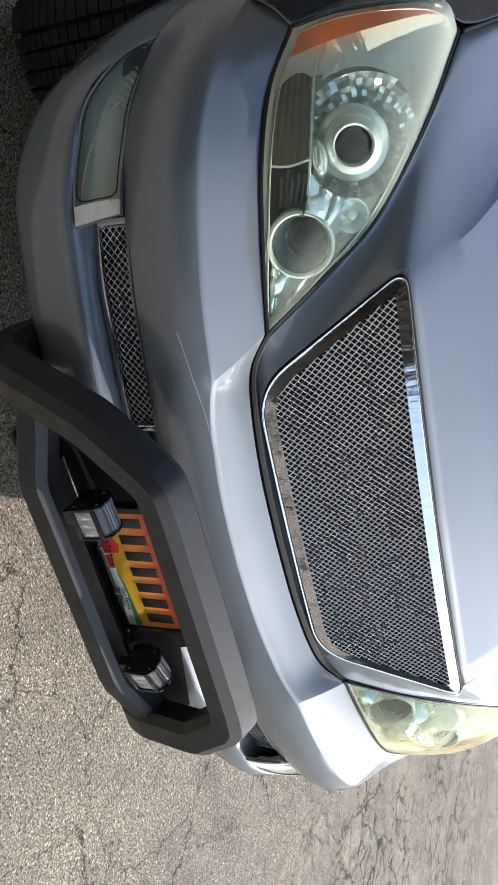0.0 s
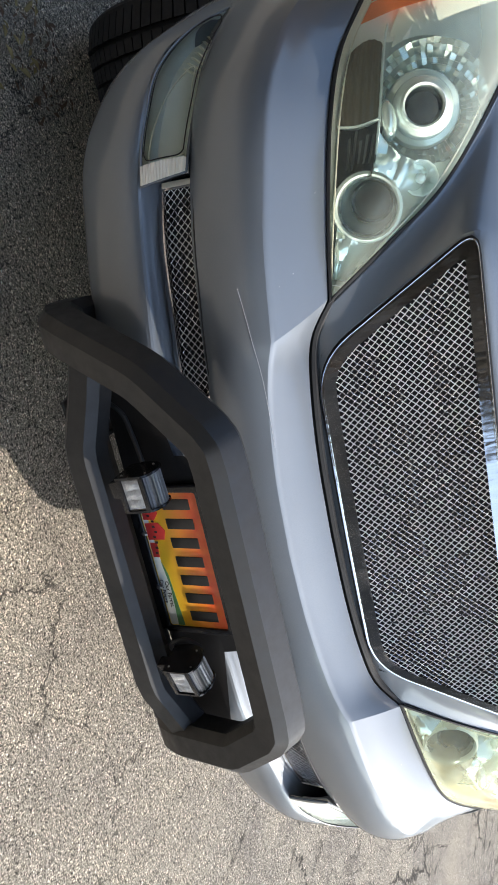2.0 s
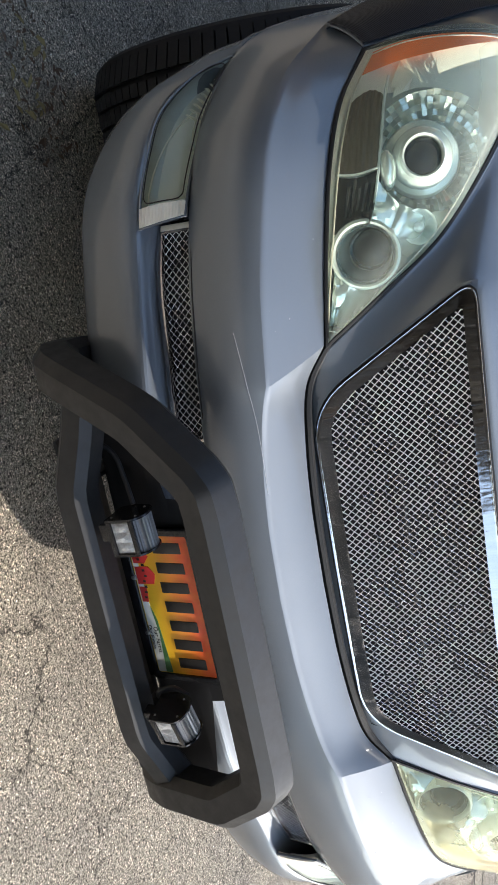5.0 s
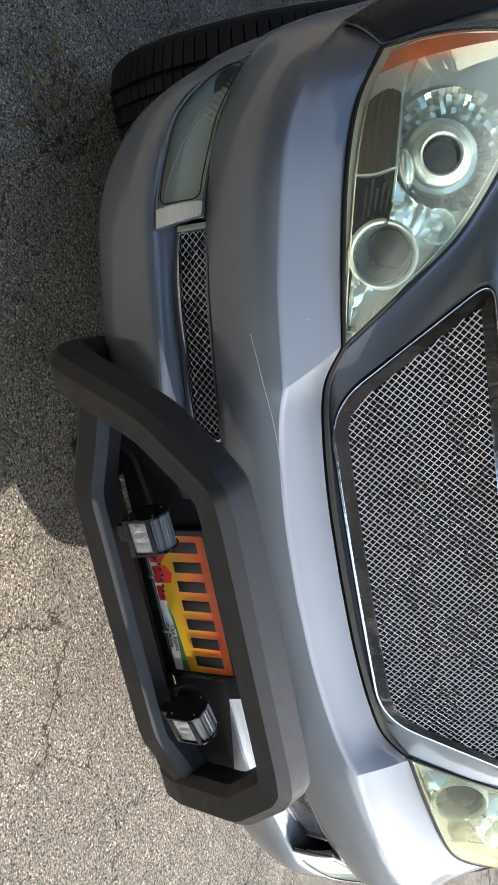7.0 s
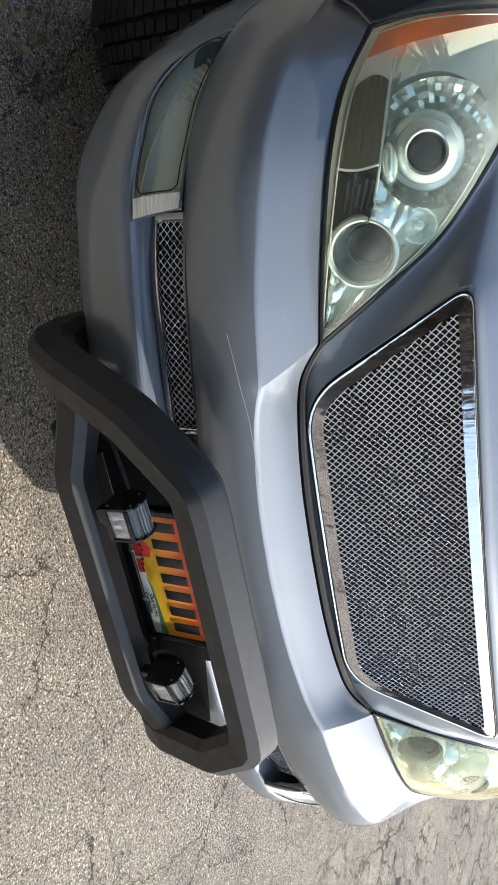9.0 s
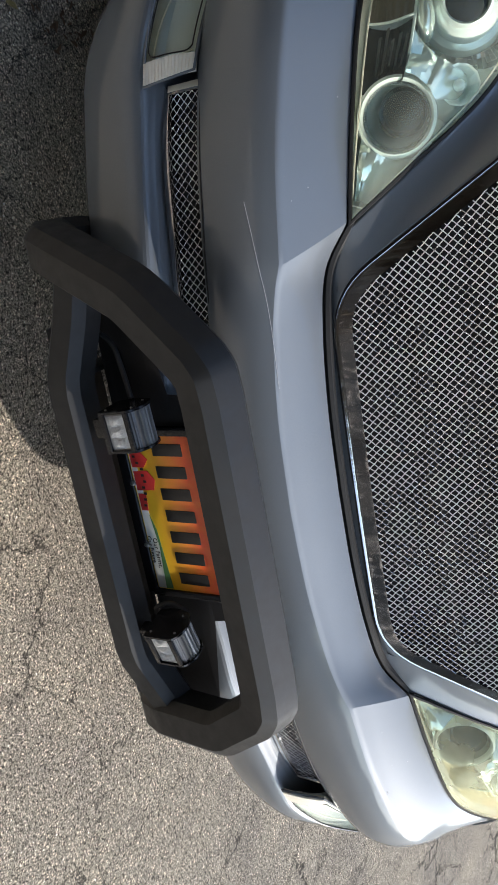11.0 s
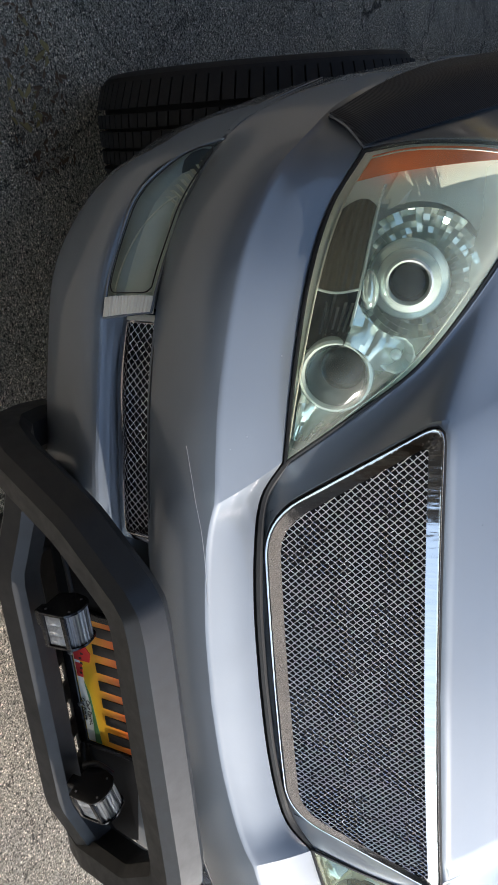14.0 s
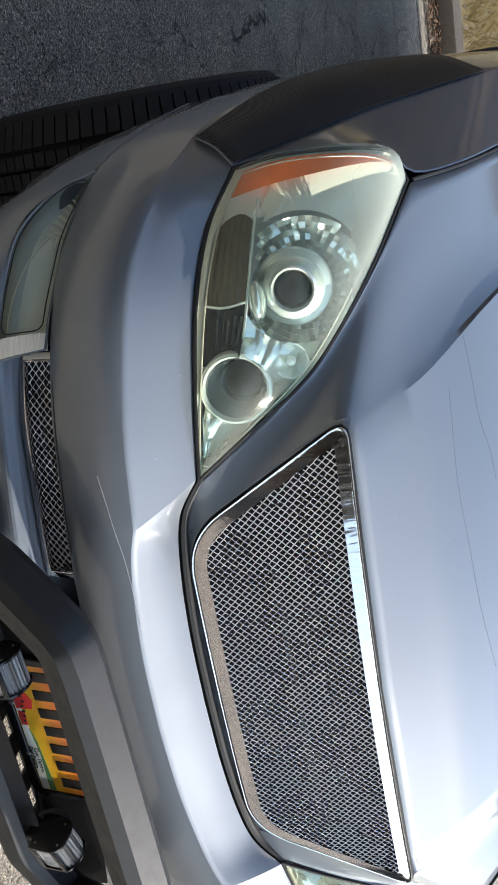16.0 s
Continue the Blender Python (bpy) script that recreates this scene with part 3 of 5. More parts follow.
# flat shelf, a tight rounded edge, then the upright face
EDGE_IN = [Vector(p).lerp(Vector(q), 0.92) for p, q in zip(TOP, CREASE)]
EDGE_OUT = [Vector(p).lerp(Vector(q), 0.45) for p, q in zip(CREASE, BROW)]
EDGE = [Vector(c) + (Vector(c) - (a + b) / 2) * 0.15 for c, a, b in zip(CREASE, EDGE_IN, EDGE_OUT)]
shelf_rows = [[Vector(p).lerp(q, f / 5) + Vector((0, 0, 0.003 * math.sin(math.pi * f / 5))) for p, q in zip(TOP, EDGE_IN)] for f in range(5)]
edge_rows = [[a * (1 - f / 6) ** 2 + c * (2 * f / 6 * (1 - f / 6)) + e * (f / 6) ** 2 for a, c, e in zip(EDGE_IN, EDGE, EDGE_OUT)] for f in range(6)]
face_rows = []
for k in range(13):
    f = k / 12
    face_rows.append([Vector(a) * (1 - f) ** 2 + (2 * Vector(m) - 0.5 * (Vector(a) + Vector(c))) * (2 * f * (1 - f)) + Vector(c) * f * f for a, m, c in zip(EDGE_OUT, FACE, LIP)])
b = sheet([long(r) for r in shelf_rows + edge_rows + face_rows])
ledge_in = [Vector(p).lerp(q, 0.32 * d) + Vector((0, 0, 0.001 * d)) for p, q, d in zip(LEDGE, pocket_low, INTO)]
ledge_rim = [Vector(p) + Vector((0, 0.004, -0.004)) * d for p, d in zip(LEDGE, INTO)]
sheet(across([long(r) for r in (LIP, pocket_top, pocket_low, ledge_in)], 3, sharp=(1, 2)), bm=b)
sheet(across([long(r) for r in (ledge_in, ledge_rim, CHIN, KEEL, moved(KEEL, 0, 0.10, -0.03))], 6), bm=b)
bumper = part("bumper", b, PAINT, car, "silver-blue bumper cover with light scratches", angle=11)

# black air intake in the middle of the bumper
rows = []
for y, z, w in ((-0.152, 0.715, 0.21), (-0.166, 0.665, 0.21), (-0.174, 0.614, 0.215), (-0.173, 0.583, 0.40), (-0.172, 0.53, 0.42), (-0.166, 0.485, 0.42), (-0.13, 0.468, 0.42)):
    rows.append([Vector((w * (i / 10 - 1), y + 0.008 * (1 - i / 10) ** 2, z)) for i in range(21)])
part("air_intake", sheet(across(rows, 3, sharp=(2, 3))), DULL_BLACK, bumper, "black plastic intake panel")

# fine scratch and stone chips in the paint
def on_body(tree, x, z, lift=0.0006):
    """The foremost point of a body at x and z, seen from the front and above."""
    place, normal = tree.ray_cast(Vector((x, -1.0, z + 0.5)), Vector((0, 0.894, -0.447)))[:2]
    return (place + Vector((0, -0.894, 0.447)) * lift) if place else None


skin = BVHTree.FromPolygons([v.co.copy() for v in bumper.data.vertices], [tuple(p.vertices) for p in bumper.data.polygons])
mark = [on_body(skin, p.x, p.z) for p in spline([(-0.495, 0, 0.733), (-0.475, 0, 0.735), (-0.44, 0, 0.738), (-0.40, 0, 0.741), (-0.35, 0, 0.745), (-0.30, 0, 0.745), (-0.25, 0, 0.743), (-0.21, 0, 0.741)], 5)]
part("scratch", sweep([p for p in mark if p], ring_section(0.0005, 4), up=(0, -1, 0)), SCRATCH, bumper, "thin pale scratch")
b = bmesh.new()
for k in range(26):
    x, z = -0.85 + 1.5 * wave(k, 21), 0.80 + 0.14 * wave(k, 22)
    p = on_body(skin, x, z, 0.0002)
    if p is not None:
        r = 0.0007 + 0.0012 * wave(k, 23) ** 3
        lathe([(0.0, 0.0004), (r, 0.0002), (r, -0.0005)], facing(p, (0, -0.8, 0.6)), 6, b)
tagged(part("stone_chips", b, SCRATCH, bumper), "small pale stone chips", kind="stuff")

for s in (1, -1):
    seam = [Vector((s * p.x * 1.001, p.y, p.z)) for p in spline([(-0.943, 0.135, 0.752), (-0.962, 0.19, 0.757), (-0.979, 0.25, 0.760), (-0.998, 0.36, 0.756), (-1.012, 0.465, 0.747)], 4)]
    part("seam", sweep(seam, ring_section(0.0012, 5)), PAINT, bumper, "fine seam line")

# dark edge strip along the upper side of the mesh opening
for s in (1, -1):
    strip = [Vector(a).lerp(Vector(b), 0.10) + Vector((0, -0.001, 0)) for a, b in zip(LIP[4:8], FACE[4:8])]
    strip = spline(strip, 6) + [Vector((-0.345, -0.126, 0.703)), Vector((-0.335, -0.122, 0.694))]
    part("edge_strip", sweep([Vector((p.x * (1 if s > 0 else -RIGHT), p.y, p.z)) for p in strip], ring_section(0.0018, 6), up=(0, -1, 0)), SEAL, bumper, "thin dark strip along the opening")

def grille_point(x, z, out=0.0):
    y = -0.020 + 0.074 * (z - 0.885) / 0.23 + 0.018 * (x / 0.45) ** 2
    return Vector((x, y - 0.937 * out, z + 0.35 * out))


def trapeze(top, low, half_top, half_low, r_top, r_low):
    return rounded([(-half_low, low), (-half_top, top), (half_top * RIGHT, top), (half_low * RIGHT, low)], [r_low, r_top, r_top, r_low], 8)


# hood, with the opening for the grille
hood_outer = spline([(0, -0.020, 0.836), (-0.15, -0.018, 0.838), (-0.28, -0.011, 0.845), (-0.365, 0.000, 0.857), (-0.428, 0.006, 0.893)], 5) + \
    spline([(-0.428, 0.006, 0.893), (-0.50, 0.055, 0.985), (-0.58, 0.125, 1.082), (-0.70, 0.24, 1.152), (-0.822, 0.362, 1.196)], 5)[1:] + \
    spline([(-0.822, 0.362, 1.196), (-0.82, 0.512, 1.241), (-0.824, 0.695, 1.276), (-0.83, 1.0, 1.31), (-0.83, 1.45, 1.34)], 5)[1:]
# the opening: a trapeze with rounded corners that the chrome frame fills
def hood_edge(p):
    return grille_point(p[0] * 1.010, 0.994 + (p[1] - 0.994) * 1.018, -0.009)


opening = trapeze(1.138, 0.857, 0.511, 0.330, 0.040, 0.075)
foot, corner = opening[:9], opening[9:18]
hood_inner = even([hood_edge((0, 0.857))] + [hood_edge(p) for p in foot], 20) + even([hood_edge(p) for p in [foot[-1]] + corner], 20)[1:]
hood_inner += spline([hood_inner[-1], (-0.500, 0.19, 1.179), (-0.522, 0.29, 1.220), (-0.580, 0.53, 1.284), (-0.60, 0.9, 1.335), (-0.63, 1.45, 1.37)], 4)[1:]
hood_front = even([hood_edge(p) for p in corner[-1:] + [Vector((0, 1.138))]], 8)
hood_front += [Vector((-p.x * RIGHT, p.y, p.z)) for p in hood_front[-2::-1]]
# beside the grille the hood is a plain flat band; further back a hollow runs along the raised middle
band = []
for f in (0.0, 0.08, 0.16, 0.25, 0.34, 0.43, 0.52, 0.6, 0.68, 0.76, 0.84, 0.91, 0.96, 1.0):
    sink = 0.011 * (math.cos(math.pi / 2 * (f - 0.6) / 0.4) if f > 0.6 else math.sin(math.pi / 2 * f / 0.6) ** 2)
    row = []
    for i, (p, q) in enumerate(zip(hood_outer, hood_inner)):
        k = min(1.0, max(0.0, (i - 38) / 10))
        k = k * k * (3 - 2 * k)
        row.append(p.lerp(q, f) + Vector((0, 0.001 * math.sin(math.pi * f) * (1 - k), -sink * k)))
    band.append(row)
# no crease runs from the lamp to the grille's corner: ease the band there
for turn in range(14):
    eased = [list(row) for row in band]
    for j in range(1, len(band) - 1):
        for i in range(22, len(band[j]) - 1):
            eased[j][i] = 0.5 * band[j][i] + 0.2 * (band[j][i - 1] + band[j][i + 1]) + 0.05 * (band[j - 1][i] + band[j + 1][i])
    band = eased
b = sheet(band)
sheet([flip(r) for r in band], bm=b)
rows = []
for p in hood_inner[40:]:
    far = p.y - hood_inner[40].y
    row = [Vector((p.x * (1 - s / 8), p.y - 0.025 * math.sin(math.pi * s / 16) * max(0, 1 - far / 0.4), p.z + 0.028 * min(1, far / 0.3) * math.sin(math.pi * s / 16))) for s in range(17)]
    rows.append(row)
    if len(rows) == 1:
        bent = [q - p for p, q in zip(row, hood_front)]
    keep = max(0, 1 - (len(rows) - 1) / 6) ** 1.5
    for i, (p, d) in enumerate(zip(row, bent)):
        p += d * (keep ** 3 if i in (1, 15) else keep)
sheet(rows, bm=b)
hood = part("hood", b, PAINT, car, angle=20, thick=0.004)

bonnet = BVHTree.FromPolygons([v.co.copy() for v in hood.data.vertices], [tuple(p.vertices) for p in hood.data.polygons])
b = bmesh.new()
for k in range(14):
    place = bonnet.ray_cast(Vector((-0.55 + 0.75 * wave(k, 61), 0.16 + 0.6 * wave(k, 62), 2.0)), Vector((0, 0, -1)))[0]
    if place:
        r = 0.0008 + 0.0014 * wave(k, 63) ** 2
        lathe([(0.0, 0.0005), (r, 0.0003), (r, -0.0006)], facing(place, (0, -0.3, 0.95)), 6, b)
tagged(part("dirt_specks", b, INK, hood), "small dark specks of dirt", kind="stuff")

for run in ([(-0.55, 0.392), (-0.475, 0.396), (-0.385, 0.399), (-0.308, 0.419), (-0.246, 0.425)], [(-0.469, 0.325), (-0.301, 0.307), (-0.159, 0.313), (-0.013, 0.326), (0.144, 0.36)]):
    track = [bonnet.ray_cast(Vector((p.x, p.y, 2.0)), Vector((0, 0, -1)))[0] for p in spline([(x, y, 0) for x, y in run], 8)]
    part("drip_mark", sweep([p for p in track if p], ring_section(0.0005, 4)), DUST, hood, "faint dried water run")

# fender, wheel arch and the black vinyl on it
F_TOP = [(-0.903, 0.212, 0.957), (-0.908, 0.262, 1.036), (-0.885, 0.350, 1.155), (-0.836, 0.384, 1.198), (-0.829, 0.512, 1.242), (-0.834, 0.695, 1.276), (-0.84, 1.0, 1.31), (-0.84, 1.45, 1.34)]
F_SHOULDER = [(-0.903, 0.205, 0.954), (-0.915, 0.29, 1.0), (-0.93, 0.39, 1.05), (-0.943, 0.497, 1.097), (-0.955, 0.68, 1.16), (-0.967, 0.88, 1.22), (-0.978, 1.12, 1.262), (-0.985, 1.45, 1.29)]
F_SIDE = [(-0.933, 0.215, 0.922), (-0.960, 0.31, 0.965), (-0.983, 0.41, 1.0), (-1.0, 0.51, 1.03), (-1.01, 0.7, 1.08), (-1.015, 0.9, 1.12), (-1.015, 1.13, 1.14), (-1.01, 1.45, 1.15)]
F_FLARE = [(-0.952, 0.222, 0.887), (-0.987, 0.34, 0.915), (-1.006, 0.43, 0.935), (-1.018, 0.52, 0.955), (-1.028, 0.7, 0.99), (-1.03, 0.9, 1.0), (-1.025, 1.13, 0.98), (-1.02, 1.45, 0.9)]
F_ARCH = [(-0.935, 0.25, 0.87), (-0.975, 0.36, 0.90), (-0.995, 0.44, 0.86), (-1.012, 0.50, 0.76), (-1.028, 0.66, 0.842), (-1.028, 0.85, 0.858), (-1.022, 1.1, 0.755), (-1.02, 1.33, 0.45)]
F_INSIDE = moved(F_ARCH, 0.10, 0.0, -0.005)
for side in (1, -1):
    rows = [spline(r, 4) for r in (F_TOP, F_SHOULDER, F_SIDE, F_FLARE, F_ARCH, F_INSIDE)]
    skin = across(rows, 4, sharp=(1, 4))
    part("fender", sheet(skin if side > 0 else [flip(r) for r in skin]), PAINT, car, thick=0.003)
    if side > 0:
        cover = across([spline(r, 4)[:21] for r in (F_SHOULDER, F_SIDE, F_FLARE)], 4)
        cover = [[p + Vector((-0.004, -0.002, 0.003)) for p in r] for r in cover]
        hem = sweep([r[0] for r in cover], ring_section(0.002, 6), up=(0, -1, 0))
        part("vinyl_cover", sheet(cover, bm=hem), VINYL, car, "black ribbed vinyl stuck over the fender", thick=0.001)

# ---- headlamps ----
hl_bottom = [(-0.434, 0.004, 0.896), (-0.569, 0.026, 0.908), (-0.716, 0.064, 0.922), (-0.821, 0.135, 0.929), (-0.897, 0.206, 0.955)]
hl_inner = [(-0.434, 0.004, 0.896), (-0.503, 0.055, 0.985), (-0.583, 0.125, 1.08), (-0.703, 0.24, 1.148), (-0.826, 0.362, 1.19)]
hl_outer = [(-0.897, 0.206, 0.955), (-0.903, 0.262, 1.036), (-0.88, 0.355, 1.16), (-0.826, 0.362, 1.19)]
LAMP_N = 40
lamp_lo, lamp_hi, lamp_out = even(spline(hl_bottom, 8), LAMP_N), even(spline(hl_inner, 8), LAMP_N), even(spline(hl_outer, 8), LAMP_N)


def pick(points, t):
    s = min(max(t, 0), 1) * (len(points) - 1)
    i = min(int(s), len(points) - 2)
    return points[i].lerp(points[i + 1], s - i)


def lamp_point(u, v, back=0.0, bulge=0.055):
    """A point of the lens: u from the inner tip to the outer edge, v from below to above; back: metres behind it."""
    p = pick(lamp_lo, u).lerp(pick(lamp_hi, u), v) + u * (pick(lamp_out, v) - lamp_lo[-1].lerp(lamp_hi[-1], v))
    h = bulge * 4 * v * (1 - v) * min(1, 3 * u) * (1 - 0.5 * u)
    return p + Vector((-0.3, -0.8, 0.5)) * h + Vector((0.30, 0.88, -0.36)) * back


def lamp_patch(us, v0, v1, back, n=10, m=16):
    """A sheet behind the lens between two limits of v, each a function of u."""
    rows = []
    for j in range(n + 1):
        row = []
        for i in range(m + 1):
            u = us[0] + (us[1] - us[0]) * i / m
            row.append(lamp_point(u, v0(u) + (v1(u) - v0(u)) * j / n, back(u, j / n)))
        rows.append(row)
    return rows


def mirrored(b, side):
    if side < 0:
        bmesh.ops.scale(b, vec=(-RIGHT, 1, 1), verts=b.verts)
    return b


LAMP_AHEAD = Vector((-0.12, -0.91, 0.39))
from_lens = BVHTree.FromBMesh(sheet([[lamp_point(i / 24, 0.03 + 0.94 * j / 24, 0.004) for i in range(24)] for j in range(25)]))


def trimmed(b):
    """Takes away what would stand out through the lens or beyond its edge."""
    gone = [v for v in b.verts if from_lens.ray_cast(v.co, LAMP_AHEAD, 0.4)[0] is None]
    bmesh.ops.delete(b, geom=gone, context="VERTS")
    return b


for side in (1, -1):
    shell = [[lamp_point(i / 24, j / 24, 0.13 * min(1, 7 * (i / 24), 6 * (1 - i / 24)) * min(1, 6 * (j / 24), 6 * (1 - j / 24)), 0.0) for i in range(25)] for j in range(25)]
    lamp = part("headlamp", mirrored(sheet(shell), side), SATIN, car, "clear headlamp with two round projectors and an amber edge")
    lens = [[lamp_point(i / 24, j / 24) for i in range(25)] for j in range(25)]
    part("lens", mirrored(sheet(lens), side), HAZE if side > 0 else YELLOWED, lamp, "hazed clear plastic lens" if side > 0 else "yellowed cloudy plastic lens").visible_shadow = False
    # dark seal round the lens
    edge = [*lamp_lo, *lamp_out[1:], *lamp_hi[-2:0:-1]]
    part("seal", mirrored(sweep(edge, ring_section(0.0034, 6), closed=True, up=(0, -1, 0.2)), side), SEAL, lamp)
    # pale rim just inside the lens
    rim = [lamp_point(0.05 + 0.9 * i / 30, 0.06, 0.006) for i in range(31)] + [lamp_point(0.965, 0.06 + 0.86 * i / 20, 0.006) for i in range(21)] + [lamp_point(0.95 - 0.9 * i / 30, 0.94, 0.006) for i in range(31)]
    cream = lamp_patch((0.80, 0.972), lambda u: 0.05, lambda u: 0.36, lambda u, s: 0.034 - 0.020 * (u - 0.80) / 0.172, 8, 10)
    part("trim", mirrored(sheet(cream), side), SATIN, lamp, "pale cream end of the lamp housing")
    part("bezel", mirrored(sweep(rim, ring_section(0.0013, 6), closed=True, up=(0, -1, 0.2)), side), CLEAR_RIB, lamp)
    # amber strip at the outer edge
    rows = [[lamp_point(u0 + (0.975 - u0) * i / 8, v, 0.006) for i in range(9)] for v, u0 in [(0.06 + 0.80 * j / 14, 0.880 + 0.088 * (j / 14) ** 1.4) for j in range(15)]]
    part("amber_strip", mirrored(sheet(rows), side), AMBER, lamp, "orange side reflector")
    # smoked lower chamber: a fluted outer part and a plain inner one; the right lamp's is coloured as in sun
    top = lambda u: 0.37 - 0.15 * (u - 0.34) / 0.48
    rows = []
    for j in range(41):
        s = j / 40
        outer, inner = 0.82 - 0.03 * (2 * s - 1) ** 2, 0.545 - 0.014 * math.sin(math.pi * s)
        rows.append([lamp_point(u, 0.045 + (top(u) - 0.045) * s, 0.030 - 0.008 * u + 0.0016 * math.sin(s * 34 + 6 * u)) for u in [inner + (outer - inner) * i / 24 for i in range(25)]])
    part("marker", mirrored(sheet(rows), side), SMOKED if side > 0 else SUNLIT_FLUTES, lamp, "smoked fluted turn signal" if side > 0 else "yellowed fluted turn signal, coloured as in sun")
    rows = lamp_patch((0.36, 0.54), lambda u: 0.045, top, lambda u, s: 0.03 + 0.03 * math.sin(math.pi * s), 20, 30)
    b = sheet(rows)
    hub = Vector((-0.572, 0.064, 0.964))
    away = [(v, (v.co - hub) - LAMP_AHEAD * (v.co - hub).dot(LAMP_AHEAD)) for v in b.verts]
    bmesh.ops.delete(b, geom=[v for v, d in away if d.length < 0.046], context="VERTS")
    inner_chamber = part("marker", mirrored(b, side), SMOKED_DARK if side > 0 else SUNLIT_FLUTES, lamp, "smoked inner lamp chamber" if side > 0 else "yellowed inner lamp chamber, coloured as in sun")
    b = bmesh.new()
    for k in range(6):
        v0 = 0.12 + 0.042 * k
        sheet([[lamp_point(0.53 - 0.04 * wave(k, 61), v0, 0.036), lamp_point(0.53 - 0.04 * wave(k, 61), v0 + 0.022, 0.031)], [lamp_point(0.43 - 0.03 * wave(k, 62), v0 + 0.006, 0.042), lamp_point(0.43 - 0.03 * wave(k, 62), v0 + 0.024, 0.036)]], bm=b)
    part("facet", mirrored(b, side), ALUMINIUM, inner_chamber, "dim chrome facets", smooth=False)
    border = [lamp_point(0.86 - 0.42 * i / 20, top(0.86 - 0.42 * i / 20) + 0.01, 0.024) for i in range(21)]
    b = sweep(border, ring_section(0.0022, 6), up=(0, -1, 0.3))
    sweep([lamp_point(0.543 - 0.014 * math.sin(math.pi * i / 8), 0.045 + 0.265 * i / 8, 0.022) for i in range(9)], ring_section(0.0022, 6), up=(1, 0, 0), bm=b)
    part("divider", mirrored(b, side), REFLECTOR, lamp)
    # rippled chrome that fills the lamp above the chamber, leaning towards the sky
    b = bmesh.new()
    circles = [(Vector((-0.572, 0.064, 0.964)), 0.057), (Vector((-0.709, 0.140, 1.056)) + Vector((-0.008, 0.006, 0.014)), 0.098)]
    grid = []
    for i in range(25):
        column = []
        for j in range(17):
            u = 0.07 + 0.60 * i / 24
            low = 0.10 if u < 0.34 else top(u) + 0.015
            v = low + (0.95 - low) * j / 16
            k, n = i // 3, j // 3
            swell = 0.010 * (wave(k * 7 + n, 41) - 0.5) + 0.012 * (wave(k + n * 5, 42) - 0.5) * math.sin(math.pi * (i % 3 + 0.5) / 3) + 0.006 * (wave(i * 17 + j, 43) - 0.5)
            p = lamp_point(u, v, 0.024 + 0.05 * (v - low) + swell)
            inside = False
            for c, r in circles:
                d = p - c
                flat = d - LAMP_AHEAD * d.dot(LAMP_AHEAD)
                if flat.length < r:
                    inside, p = True, p + flat.normalized() * (r - flat.length)
            column.append((p, inside))
        grid.append(column)
    for i in range(24):
        for j in range(16):
            q = [grid[i][j], grid[i + 1][j], grid[i + 1][j + 1], grid[i][j + 1]]
            if not all(c[1] for c in q):
                sheet([[q[0][0], q[1][0]], [q[3][0], q[2][0]]], bm=b)
    part("reflector", mirrored(trimmed(b), side), FACETS, lamp, "rippled chrome reflector", angle=32)
    # smooth bright housing above and outside the bowl, leaning back towards the sky
    b = bmesh.new()
    hub, hole = circles[1][0], 0.110
    grid = []
    for i in range(45):
        column = []
        for j in range(31):
            u, v = 0.60 + 0.375 * i / 44, 0.08 + 0.87 * j / 30
            p = lamp_point(u, v, 0.006 + (0.012 + 0.14 * (v - 0.08)) * min(1.0, (0.98 - u) / 0.30))
            d = p - hub
            flat = d - LAMP_AHEAD * d.dot(LAMP_AHEAD)
            inside = flat.length < hole
            if inside:
                p = p + flat.normalized() * (hole - flat.length)
            column.append((p, inside, (u > 0.815 and v > 0.33) or v > top(u) + 0.03))
        grid.append(column)
    for i in range(44):
        for j in range(30):
            q = [grid[i][j], grid[i + 1][j], grid[i + 1][j + 1], grid[i][j + 1]]
            if not all(c[1] for c in q) and all(c[2] for c in q):
                sheet([[q[0][0], q[1][0]], [q[3][0], q[2][0]]], bm=b)
    part("housing", mirrored(b, side), HOUSING, lamp, "smooth bright lamp housing")
    # faceted bowl round the small projector
    at2 = Vector((-0.709, 0.140, 1.056))
    m = facing(at2, LAMP_AHEAD)
    b = bmesh.new()
    centre = m @ Matrix.Translation((0.006, 0.018, -0.004))
    for k in range(60):
        for r in range(7):
            tip, tilt = 0.0070 * (wave(k * 8 + r, 51) - 0.5), 0.0065 * (wave(k + r * 61, 52) - 0.5)
            q = []
            for a, e in ((k, r), (k + 1, r), (k + 1, r + 1), (k, r + 1)):
                rad = 0.050 + 0.0094 * e
                h = -0.078 + 0.0054 * e + tip * (1 if a > k else -1) + tilt * (1 if e > r else -1)
                q.append(centre @ Vector((rad * math.cos(2 * math.pi * a / 60), rad * math.sin(2 * math.pi * a / 60), h)))
            sheet([q[:2], [q[3], q[2]]], bm=b)
    gone = []
    for v in b.verts:
        near = min(border, key=lambda p: abs(p.x - v.co.x))
        w = v.co + LAMP_AHEAD * ((near.y - v.co.y) / LAMP_AHEAD.y)
        if w.z < near.z + 0.003:
            gone.append(v)
    bmesh.ops.delete(b, geom=gone, context="VERTS")
    part("reflector_bowl", mirrored(trimmed(b), side), FACETS, lamp, "faceted chrome reflector bowl", smooth=False)
